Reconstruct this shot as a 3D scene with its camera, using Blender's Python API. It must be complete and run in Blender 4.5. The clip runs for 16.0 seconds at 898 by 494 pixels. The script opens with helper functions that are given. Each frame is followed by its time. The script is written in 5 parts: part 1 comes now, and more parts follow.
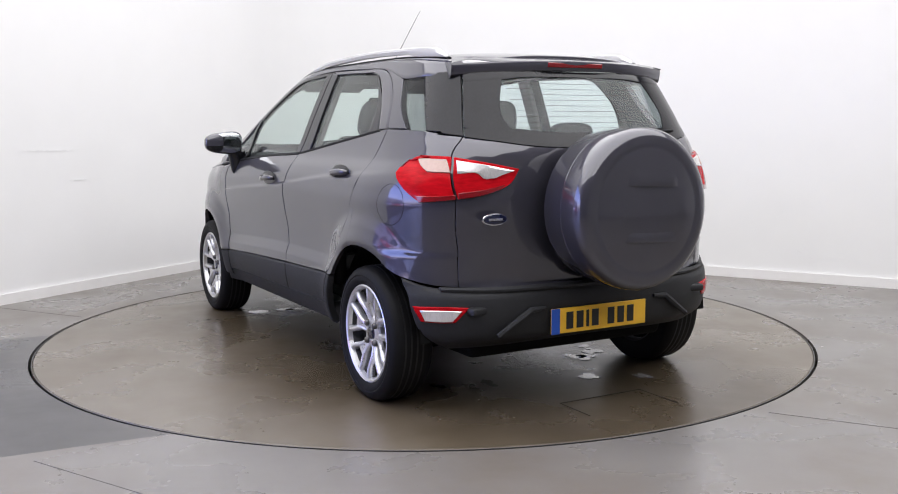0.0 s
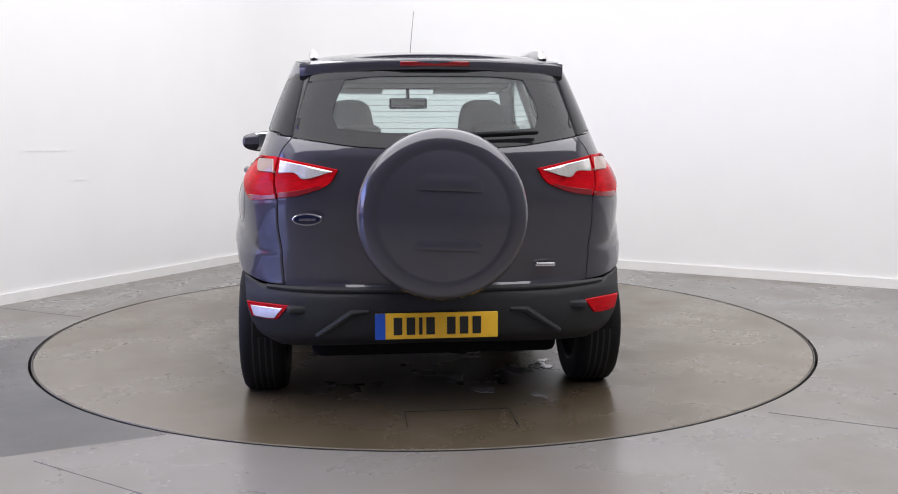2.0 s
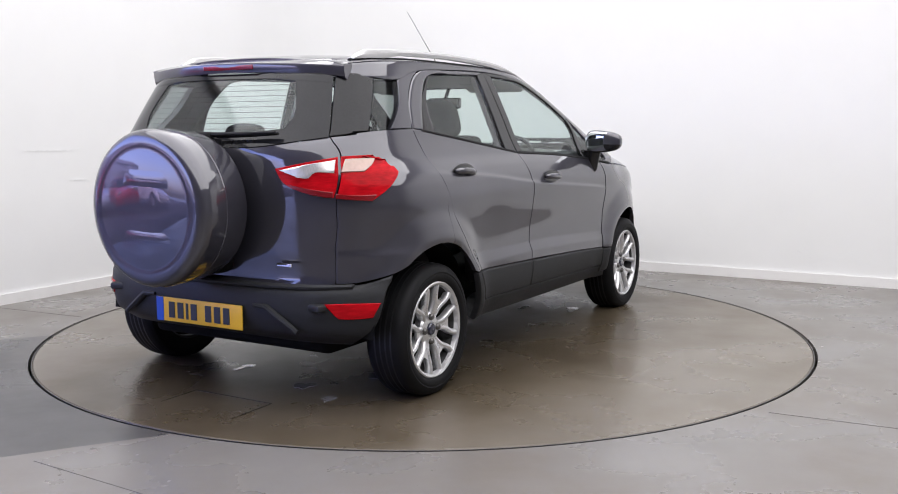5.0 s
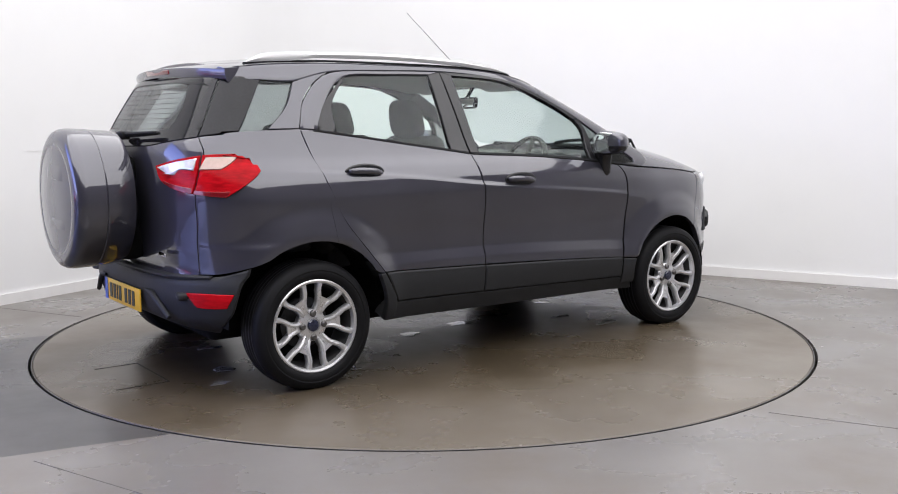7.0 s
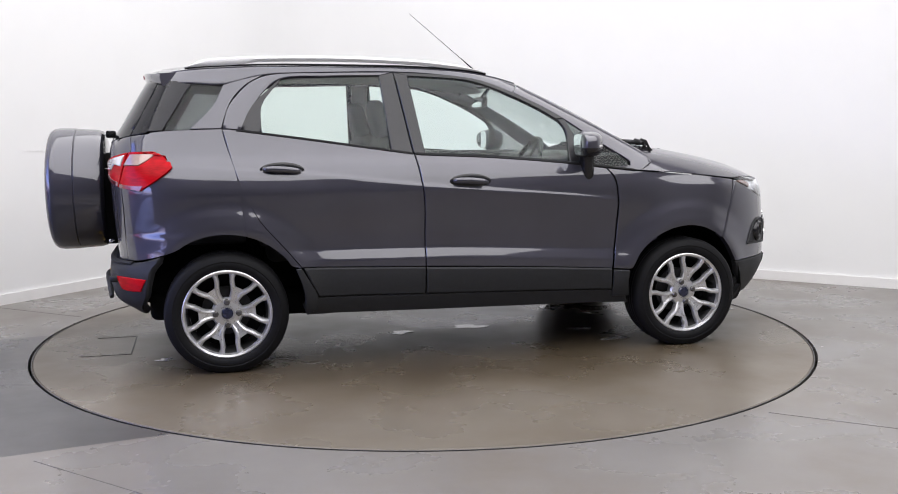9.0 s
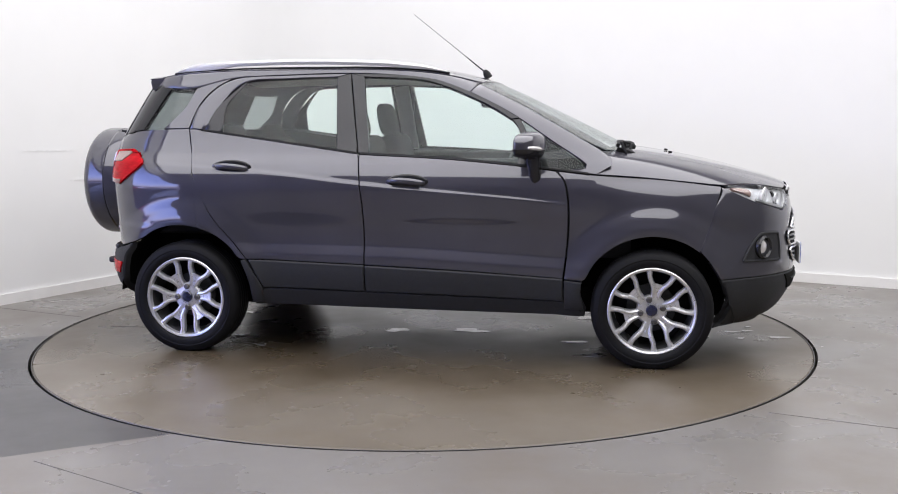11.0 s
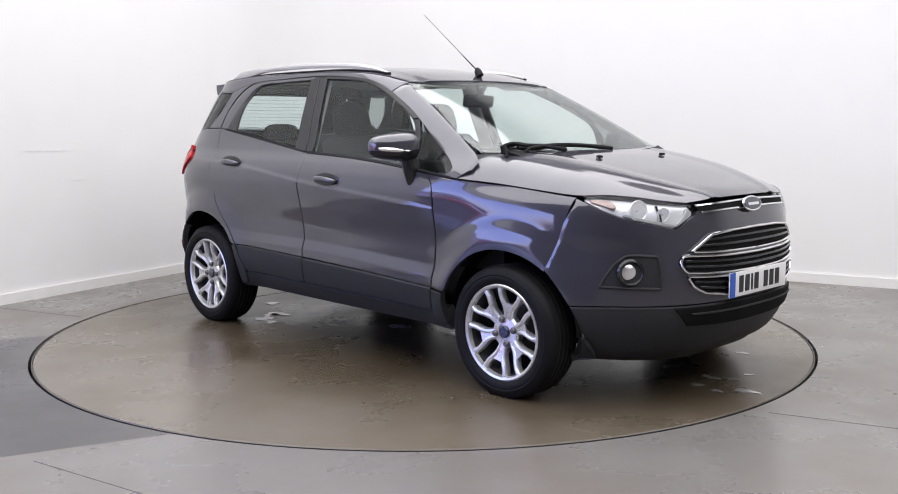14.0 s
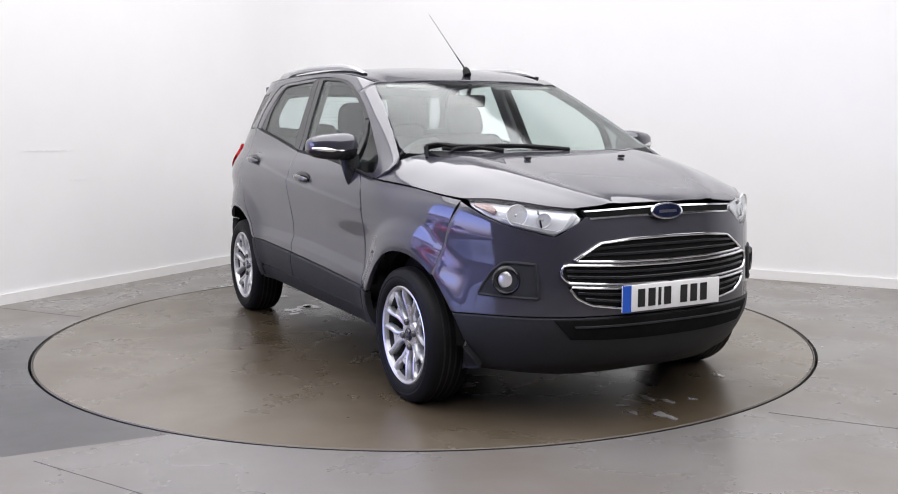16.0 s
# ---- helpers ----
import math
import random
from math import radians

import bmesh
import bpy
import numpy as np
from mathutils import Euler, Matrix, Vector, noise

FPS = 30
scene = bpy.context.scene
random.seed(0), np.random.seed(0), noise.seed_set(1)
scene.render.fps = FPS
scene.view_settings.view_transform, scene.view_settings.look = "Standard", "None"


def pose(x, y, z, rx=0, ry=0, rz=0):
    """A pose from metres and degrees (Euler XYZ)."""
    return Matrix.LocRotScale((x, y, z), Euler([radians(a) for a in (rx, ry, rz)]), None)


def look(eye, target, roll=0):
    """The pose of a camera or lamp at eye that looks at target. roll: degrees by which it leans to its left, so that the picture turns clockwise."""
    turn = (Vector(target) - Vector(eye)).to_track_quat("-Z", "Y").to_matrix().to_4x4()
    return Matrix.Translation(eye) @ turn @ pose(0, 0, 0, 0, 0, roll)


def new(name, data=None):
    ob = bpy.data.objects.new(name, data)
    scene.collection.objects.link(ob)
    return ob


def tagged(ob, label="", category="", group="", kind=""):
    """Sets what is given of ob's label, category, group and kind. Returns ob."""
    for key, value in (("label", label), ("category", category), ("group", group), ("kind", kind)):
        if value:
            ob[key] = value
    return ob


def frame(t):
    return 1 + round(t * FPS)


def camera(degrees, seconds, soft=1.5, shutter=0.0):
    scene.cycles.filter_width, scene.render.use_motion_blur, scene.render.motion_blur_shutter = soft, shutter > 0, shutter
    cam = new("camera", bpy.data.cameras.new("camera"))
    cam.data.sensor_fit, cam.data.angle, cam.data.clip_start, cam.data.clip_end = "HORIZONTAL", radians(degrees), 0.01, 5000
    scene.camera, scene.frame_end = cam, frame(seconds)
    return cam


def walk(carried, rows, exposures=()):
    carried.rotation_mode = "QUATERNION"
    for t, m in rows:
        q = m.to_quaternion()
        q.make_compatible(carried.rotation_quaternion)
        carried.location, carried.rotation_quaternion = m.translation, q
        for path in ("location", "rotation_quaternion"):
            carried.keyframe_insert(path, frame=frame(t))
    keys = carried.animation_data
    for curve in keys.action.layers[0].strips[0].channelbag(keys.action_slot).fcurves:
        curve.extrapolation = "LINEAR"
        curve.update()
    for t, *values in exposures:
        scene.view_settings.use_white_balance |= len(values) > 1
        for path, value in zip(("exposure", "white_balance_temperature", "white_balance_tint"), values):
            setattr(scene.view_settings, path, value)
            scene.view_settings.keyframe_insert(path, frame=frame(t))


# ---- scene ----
# camera on a fixed stand
cam = camera(49.87, 16.0, soft=1.0)
EYE = Vector((0.0, -5.8165, 1.2421))
AIM = EYE + Vector((0.02378, 0.9918, -0.12559))
walk(cam, [(0, look(EYE, AIM, -0.187)), (16, look(EYE, AIM, -0.187))])

# ---- light ----
scene.view_settings.exposure = 2.55
scene.view_settings.use_white_balance = True
scene.view_settings.white_balance_temperature, scene.view_settings.white_balance_tint = 5350, 31
world = bpy.data.worlds.new("world")
scene.world = world
world.use_nodes = True
wn = world.node_tree
sky = wn.nodes.new("ShaderNodeTexSky")
sky.sky_type, sky.sun_disc, sky.sun_elevation, sky.sun_rotation = "NISHITA", False, radians(48), radians(60)
sky.dust_density, sky.ozone_density = 3.0, 3.0
tone = wn.nodes.new("ShaderNodeVectorMath")     # violet tint put into the sky colour for the paint's reflections
tone.operation = "MULTIPLY"
tone.inputs[1].default_value = (1.3, 1.0, 1.12)
wn.links.new(sky.outputs[0], tone.inputs[0])
wn.links.new(tone.outputs[0], wn.nodes["Background"].inputs[0])
wn.nodes["Background"].inputs[1].default_value = 0.145

ROOM = pose(-1.066, 4.09, 0, 0, 0, -31)     # the corner where the two plain walls meet
RX, RY, RZ = 13.0, 17.5, 4.4                # length, depth and height of the hall


LX, LY, LZ = 5.12, -4.8, 4.1                 # the luminous ceiling above the hall
SOFT = bpy.data.lights.new("soft_light", "AREA")
SOFT.shape, SOFT.size, SOFT.size_y, SOFT.energy, SOFT.color = "RECTANGLE", 10.0, 8.4, 136, (1.0, 0.965, 0.69)
new("soft_light", SOFT).matrix_world = ROOM @ pose(LX, LY, LZ)

# ---- materials ----


def material(name, colour=(0.5, 0.5, 0.5), rough=0.5, metal=0.0, **more):
    m = bpy.data.materials.new(name)
    m.use_nodes = True
    b = m.node_tree.nodes["Principled BSDF"]
    b.inputs["Base Color"].default_value = (*colour, 1)
    b.inputs["Roughness"].default_value = rough
    b.inputs["Metallic"].default_value = metal
    for key, value in more.items():
        b.inputs[key.replace("_", " ")].default_value = value
    return m


def grain(m, scale=20.0, amount=0.2, bump=0.0, rough=0.0, stretch=(1, 1, 1), detail=6.0, scale2=None):
    """Lighter and darker grain at two sizes, with relief and uneven gloss."""
    t = m.node_tree
    b = t.nodes["Principled BSDF"]
    c = b.inputs["Base Color"].default_value[:]
    tc, mp = t.nodes.new("ShaderNodeTexCoord"), t.nodes.new("ShaderNodeMapping")
    mp.inputs["Scale"].default_value = stretch
    t.links.new(tc.outputs["Object"], mp.inputs[0])
    fac = []
    for s in (scale, scale2 or scale / 9):
        n = t.nodes.new("ShaderNodeTexNoise")
        n.inputs["Scale"].default_value, n.inputs["Detail"].default_value = s, detail
        t.links.new(mp.outputs[0], n.inputs["Vector"])
        fac.append(n)
    add = t.nodes.new("ShaderNodeMath")
    add.operation = "ADD"
    t.links.new(fac[0].outputs[0], add.inputs[0])
    t.links.new(fac[1].outputs[0], add.inputs[1])
    r = t.nodes.new("ShaderNodeMapRange")
    r.inputs[1].default_value, r.inputs[2].default_value = 0.6, 1.4
    r.inputs[3].default_value, r.inputs[4].default_value = 1 - amount, 1 + amount
    t.links.new(add.outputs[0], r.inputs[0])
    mul = t.nodes.new("ShaderNodeVectorMath")
    mul.operation = "SCALE"
    mul.inputs[0].default_value = c[:3]
    t.links.new(r.outputs[0], mul.inputs["Scale"])
    t.links.new(mul.outputs[0], b.inputs["Base Color"])
    if rough:
        q = t.nodes.new("ShaderNodeMapRange")
        v = b.inputs["Roughness"].default_value
        q.inputs[1].default_value, q.inputs[2].default_value = 0.6, 1.4
        q.inputs[3].default_value, q.inputs[4].default_value = max(v - rough, 0.02), v + rough
        t.links.new(add.outputs[0], q.inputs[0])
        t.links.new(q.outputs[0], b.inputs["Roughness"])
    if bump:
        k = t.nodes.new("ShaderNodeBump")
        k.inputs["Strength"].default_value, k.inputs["Distance"].default_value = 1.0, bump
        t.links.new(fac[0].outputs[0], k.inputs["Height"])
        t.links.new(k.outputs[0], b.inputs["Normal"])
    return m


def glass(name, tint, gloss=0.02, least=0.022):
    """A thin coated pane: it lets tinted light through and mirrors at its face."""
    m = bpy.data.materials.new(name)
    m.use_nodes = True
    t = m.node_tree
    t.nodes.remove(t.nodes["Principled BSDF"])
    a, g, f, x = (t.nodes.new("ShaderNode" + k) for k in ("BsdfTransparent", "BsdfGlossy", "LayerWeight", "MixShader"))
    a.inputs[0].default_value = (*tint, 1)
    g.inputs["Roughness"].default_value = gloss
    f.inputs[0].default_value = 0.5
    p5, sc = t.nodes.new("ShaderNodeMath"), t.nodes.new("ShaderNodeMath")
    p5.operation, p5.inputs[1].default_value = "POWER", 4.0
    sc.operation, sc.inputs[1].default_value, sc.inputs[2].default_value = "MULTIPLY_ADD", 0.6, least
    t.links.new(f.outputs["Facing"], p5.inputs[0])
    t.links.new(p5.outputs[0], sc.inputs[0])
    t.links.new(sc.outputs[0], x.inputs[0])
    t.links.new(a.outputs[0], x.inputs[1])
    t.links.new(g.outputs[0], x.inputs[2])
    t.links.new(x.outputs[0], t.nodes["Material Output"].inputs[0])
    return m


PAINT = material("grey_metallic_paint", (0.05, 0.0485, 0.063), 0.44, 0.5, Specular_IOR_Level=0.1, Coat_Weight=1.0, Coat_Roughness=0.012, Coat_IOR=1.75)
grain(PAINT, 900, 0.16, 0, 0.03, scale2=3)
CLAD = grain(material("black_textured_plastic", (0.021, 0.0215, 0.0235), 0.55, Specular_IOR_Level=0.3), 420, 0.25, 0.0006, 0.06)
BLACK = grain(material("gloss_black_trim", (0.012, 0.012, 0.014), 0.22), 60, 0.2)
DARK = grain(material("black_underbody", (0.006, 0.006, 0.006), 0.8, Specular_IOR_Level=0.1), 30, 0.4)
SEAL = grain(material("rubber_seal", (0.008, 0.008, 0.009), 0.6, Specular_IOR_Level=0.2), 80, 0.2)
TYRE = grain(material("tyre_rubber", (0.007, 0.007, 0.008), 0.6, Specular_IOR_Level=0.16), 90, 0.3, 0.0004, 0.1)
ALLOY = grain(material("silver_alloy", (0.68, 0.68, 0.69), 0.3, 0.75), 200, 0.06, 0, 0.05)
# dark colour stands in for the shade inside the wheels
WHEELSHADE = grain(material("shade_dark_wheel_metal", (0.05, 0.05, 0.052), 0.6, 0.4), 60, 0.3)
STEEL = grain(material("brake_steel", (0.14, 0.135, 0.13), 0.45, 0.9), 60, 0.3, stretch=(1, 8, 1))
CHROME = grain(material("chrome", (0.86, 0.86, 0.88), 0.09, 1.0), 60, 0.04)
SILVER = grain(material("silver_rail_paint", (0.48, 0.475, 0.475), 0.4, 0.55), 120, 0.06)
RED = grain(material("red_lens", (0.42, 0.005, 0.007), 0.14, Specular_IOR_Level=0.08), 24, 0.45, 0.0008, stretch=(1, 1, 4))
DEEPRED = grain(material("dark_red_lens", (0.19, 0.004, 0.006), 0.12, Coat_Weight=1.0), 60, 0.25, 0.0008, stretch=(1, 1, 6))
CLEAR = grain(material("clear_lens_over_reflector", (0.74, 0.72, 0.7), 0.16, 0.55, Coat_Weight=1.0), 60, 0.2, 0.0008, stretch=(6, 6, 1))
AMBER = grain(material("amber_tinted_lens", (0.34, 0.23, 0.19), 0.2, 0.3, Coat_Weight=1.0), 60, 0.15)
LAMPIN = grain(material("bright_lamp_reflector", (0.86, 0.86, 0.87), 0.22, 0.35), 40, 0.12, 0.0006, stretch=(1, 4, 1))
LENS = glass("clear_polycarbonate", (0.94, 0.95, 0.96))
PANE = glass("green_tinted_glass", (0.945, 0.985, 0.97))
SCREENPANE = glass("coated_windscreen_glass", (0.93, 0.975, 0.96), 0.03, 0.03)
DARKPANE = glass("smoked_glass", (0.87, 0.91, 0.91), 0.02, 0.035)
SMOKE = glass("dark_corner_glass", (0.62, 0.64, 0.64))
FRIT = grain(material("black_glass_border", (0.012, 0.012, 0.014), 0.06, Specular_IOR_Level=0.3), 90, 0.2)
HEATER = grain(material("brown_heater_print", (0.1, 0.075, 0.07), 0.7), 60, 0.1)
MIRROR = material("mirror_glass", (0.85, 0.87, 0.9), 0.02, 1.0)
CLOTH = grain(material("charcoal_seat_cloth", (0.035, 0.035, 0.038), 0.9), 40, 0.15)
TRIM = grain(material("dark_interior_plastic", (0.03, 0.03, 0.032), 0.6, Specular_IOR_Level=0.3), 40, 0.12)
LINING = grain(material("grey_headlining", (0.32, 0.31, 0.3), 0.9), 30, 0.05)
YELLOW = grain(material("yellow_plate", (0.9, 0.52, 0.01), 0.35), 200, 0.05)
WHITEP = grain(material("white_plate", (0.78, 0.78, 0.77), 0.35), 200, 0.04)
BLUEP = grain(material("blue_plate_band", (0.02, 0.09, 0.5), 0.35), 200, 0.05)
INK = grain(material("black_ink", (0.012, 0.012, 0.012), 0.45), 200, 0.1)
BADGE = grain(material("dark_blue_enamel", (0.004, 0.007, 0.032), 0.12, Coat_Weight=1.0), 90, 0.1)

WALL = grain(material("white_wall_paint", (0.8, 0.8, 0.797), 0.6), 3.0, 0.02, 0.0, 0.05, scale2=0.5)
SKIRT = grain(material("white_gloss_baseboard", (0.8, 0.79, 0.78), 0.4), 8, 0.03)
CEIL = grain(material("grey_ceiling", (0.5, 0.5, 0.5), 0.8), 4, 0.05)
DRAB = grain(material("grey_rear_wall_paint", (0.27, 0.27, 0.275), 0.7), 4, 0.06)


JOINT = grain(material("dark_joint", (0.115, 0.108, 0.1), 0.7), 30, 0.3)
SCUFF = grain(material("grey_scuff", (0.79, 0.79, 0.79), 0.7), 30, 0.2)


def concrete(name, colour, stain, patch=False, dirt_shade=None):
    """Worn sealed concrete: mottling, brown stains, pores, uneven gloss."""
    m = material(name, colour, 0.3)
    t = m.node_tree
    b = t.nodes["Principled BSDF"]
    tc = t.nodes.new("ShaderNodeTexCoord")

    def tex(scale, detail, low, high, rough=0.55):
        n = t.nodes.new("ShaderNodeTexNoise")
        n.inputs["Scale"].default_value, n.inputs["Detail"].default_value, n.inputs["Roughness"].default_value = scale, detail, rough
        t.links.new(tc.outputs["Object"], n.inputs["Vector"])
        r = t.nodes.new("ShaderNodeMapRange")
        r.inputs[1].default_value, r.inputs[2].default_value = low, high
        t.links.new(n.outputs[0], r.inputs[0])
        return r.outputs[0]

    def mix(fac, a, c, kind="MIX"):
        x = t.nodes.new("ShaderNodeMix")
        x.data_type, x.blend_type = "RGBA", kind
        if hasattr(fac, "links"):
            t.links.new(fac, x.inputs[0])
        else:
            x.inputs[0].default_value = fac
        for sock, v in ((x.inputs[6], a), (x.inputs[7], c)):
            if hasattr(v, "links"):
                t.links.new(v, sock)
            else:
                sock.default_value = (*v, 1)
        return x.outputs[2]

    def math2(op, a, c):
        x = t.nodes.new("ShaderNodeMath")
        x.operation = op
        for sock, v in ((x.inputs[0], a), (x.inputs[1], c)):
            if hasattr(v, "links"):
                t.links.new(v, sock)
            else:
                sock.default_value = v
        return x.outputs[0]

    light = tuple(v * 1.12 for v in colour)
    base = mix(tex(2.2, 6, 0.25, 0.75), tuple(v * 0.9 for v in colour), light)
    base = mix(math2("MULTIPLY", tex(0.8, 6, 0.42, 0.72, 0.55), 0.75), base, stain)
    base = mix(math2("MULTIPLY", tex(38, 4, 0.55, 0.85), 0.06), base, tuple(v * 0.45 for v in colour))
    base = mix(math2("MULTIPLY", tex(140, 3, 0.4, 0.7), 0.12), base, tuple(v * 0.6 for v in colour))
    gloss = tex(1.6, 8, 0.3, 0.7)
    if dirt_shade:
        # brown tyre dirt mixed with painted under-car shade, mid deck, with a ragged edge
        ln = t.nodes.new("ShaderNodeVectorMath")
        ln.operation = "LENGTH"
        car_oval = t.nodes.new("ShaderNodeVectorMath")
        car_oval.operation = "MULTIPLY"
        car_oval.inputs[1].default_value = (0.58, 1.3, 0)
        t.links.new(tc.outputs["Object"], car_oval.inputs[0])
        t.links.new(car_oval.outputs[0], ln.inputs[0])
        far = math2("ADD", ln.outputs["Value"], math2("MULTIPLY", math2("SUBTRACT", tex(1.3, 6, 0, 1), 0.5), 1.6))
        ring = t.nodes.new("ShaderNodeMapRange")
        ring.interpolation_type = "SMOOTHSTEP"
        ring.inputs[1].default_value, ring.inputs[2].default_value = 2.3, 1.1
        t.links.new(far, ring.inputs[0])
        base = mix(math2("MULTIPLY", ring.outputs[0], 0.85), base, dirt_shade)
        # soft shadow under the car, painted into the deck colour
        car_shade = t.nodes.new("ShaderNodeMapRange")
        car_shade.interpolation_type = "SMOOTHSTEP"
        car_shade.inputs[1].default_value, car_shade.inputs[2].default_value = 1.95, 0.8
        t.links.new(far, car_shade.inputs[0])
        base = mix(math2("MULTIPLY", car_shade.outputs[0], 0.7), base, tuple(v * 0.42 for v in dirt_shade))
    if patch:
        # a band of darker, newer screed that runs up to the turntable
        s = t.nodes.new("ShaderNodeSeparateXYZ")
        t.links.new(tc.outputs["Object"], s.inputs[0])
        d = math2("ADD", math2("MULTIPLY", s.outputs[0], -0.407), math2("MULTIPLY", s.outputs[1], 0.914))
        d = math2("ADD", d, math2("MULTIPLY", math2("SUBTRACT", tex(3, 5, 0, 1), 0.5), 0.02))
        inside = math2("MULTIPLY", math2("GREATER_THAN", d, -1.4), math2("LESS_THAN", d, 0.83))
        inside = math2("MULTIPLY", inside, math2("LESS_THAN", s.outputs[0], -0.4))
        streak = math2("SUBTRACT", 1.0, math2("MULTIPLY", tex(1.1, 7, 0.5, 0.66), 0.42))
        base = mix(math2("MULTIPLY", inside, math2("MULTIPLY", streak, 0.95)), base, tuple(v * 0.32 for v in (colour[0], colour[1] * 1.03, colour[2] * 1.1)))
    t.links.new(base, b.inputs["Base Color"])
    r = t.nodes.new("ShaderNodeMapRange")
    r.inputs[3].default_value, r.inputs[4].default_value = 0.2, 0.38
    t.links.new(gloss, r.inputs[0])
    t.links.new(r.outputs[0], b.inputs["Roughness"])
    k = t.nodes.new("ShaderNodeBump")
    k.inputs["Distance"].default_value = 0.0008
    k.inputs["Strength"].default_value = 0.03
    t.links.new(tex(26, 6, 0.2, 0.8), k.inputs["Height"])
    t.links.new(k.outputs[0], b.inputs["Normal"])
    return m


FLOOR = concrete("sealed_grey_concrete", (0.172, 0.163, 0.154), (0.125, 0.1, 0.074), True)
# the deck's colour carries brown dirt and the shade below the car
TABLE = concrete("turntable_concrete", (0.15, 0.131, 0.104), (0.096, 0.073, 0.044), dirt_shade=(0.088, 0.067, 0.04))
WET = grain(material("wet_concrete", (0.24, 0.23, 0.22), 0.12, Coat_Weight=0.6, Coat_Roughness=0.04), 30, 0.3)

# ---- mesh helpers ----


def mesh(name, verts, faces, mat, smooth=True):
    me = bpy.data.meshes.new(name)
    me.from_pydata([tuple(map(float, v)) for v in verts], [], [tuple(map(int, f)) for f in faces])
    me.materials.append(mat)
    if smooth:
        me.polygons.foreach_set("use_smooth", [True] * len(me.polygons))
    me.update()
    return me


def child(name, me, parent, label=""):
    ob = new(name, me)
    ob.parent = parent
    return tagged(ob, label)


def part(name, bm, mat, parent, label="", smooth=True):
    me = bpy.data.meshes.new(name)
    bmesh.ops.recalc_face_normals(bm, faces=bm.faces)
    bm.to_mesh(me)
    bm.free()
    me.materials.append(mat)
    if smooth:
        me.polygons.foreach_set("use_smooth", [True] * len(me.polygons))
        me.set_sharp_from_angle(angle=radians(35))
    ob = new(name, me)
    if parent:
        ob.parent = parent
    return tagged(ob, label)


def box(bm, m, sx, sy, sz, bevel=0.0):
    """A box of that size round the origin of m, with bevelled edges."""
    got = bmesh.ops.create_cube(bm, size=1.0, matrix=m @ Matrix.Diagonal((sx, sy, sz, 1)))
    if bevel:
        edges = list({e for v in got["verts"] for e in v.link_edges})
        bmesh.ops.bevel(bm, geom=edges, offset=bevel, segments=3, profile=0.5, affect="EDGES")
    return bm


def tube(bm, points, radius, sides=10, flat=1.0):
    """A round or flattened bar along points; radius may be a list."""
    pts = [Vector(p) for p in points]
    rad = radius if isinstance(radius, (list, tuple)) else [radius] * len(pts)
    rings = []
    side0 = None
    for i, p in enumerate(pts):
        d = (pts[min(i + 1, len(pts) - 1)] - pts[max(i - 1, 0)]).normalized()
        up = Vector((0, 0, 1)) if abs(d.z) < 0.95 else Vector((1, 0, 0))
        s = d.cross(up).normalized()
        if side0 and s.dot(side0) < 0:
            s = -s
        side0 = s
        w = s.cross(d)
        rings.append([bm.verts.new(p + (s * math.cos(a) + w * math.sin(a) * flat) * rad[i]) for a in (2 * math.pi * k / sides for k in range(sides))])
    for a, b in zip(rings, rings[1:]):
        for k in range(sides):
            bm.faces.new((a[k], a[(k + 1) % sides], b[(k + 1) % sides], b[k]))
    bm.faces.new(rings[0][::-1])
    bm.faces.new(rings[-1])
    return bm


def lathe(bm, profile, m, sides=48, closed=False):
    """Turns (radius, height) pairs round the z axis of m."""
    rings = [[bm.verts.new(m @ Vector((r * math.cos(a), r * math.sin(a), h))) for a in (2 * math.pi * k / sides for k in range(sides))] for r, h in profile]
    pairs = list(zip(rings, rings[1:])) + ([(rings[-1], rings[0])] if closed else [])
    for a, b in pairs:
        for k in range(sides):
            bm.faces.new((a[k], a[(k + 1) % sides], b[(k + 1) % sides], b[k]))
    if not closed:
        bm.faces.new(rings[0][::-1])
        bm.faces.new(rings[-1])
    return bm


def prism(bm, outline, m, depth):
    """An outline in the xy plane of m, given depth along its z."""
    a = [bm.verts.new(m @ Vector((x, y, 0))) for x, y in outline]
    b = [bm.verts.new(m @ Vector((x, y, depth))) for x, y in outline]
    bm.faces.new(a[::-1])
    bm.faces.new(b)
    for i in range(len(a)):
        j = (i + 1) % len(a)
        bm.faces.new((a[i], a[j], b[j], b[i]))
    return bm


def thing(name, label, category, m=None, group=""):
    ob = new(name)
    ob.empty_display_size = 0.1
    if m is not None:
        ob.matrix_world = m
    return tagged(ob, label, category, group)


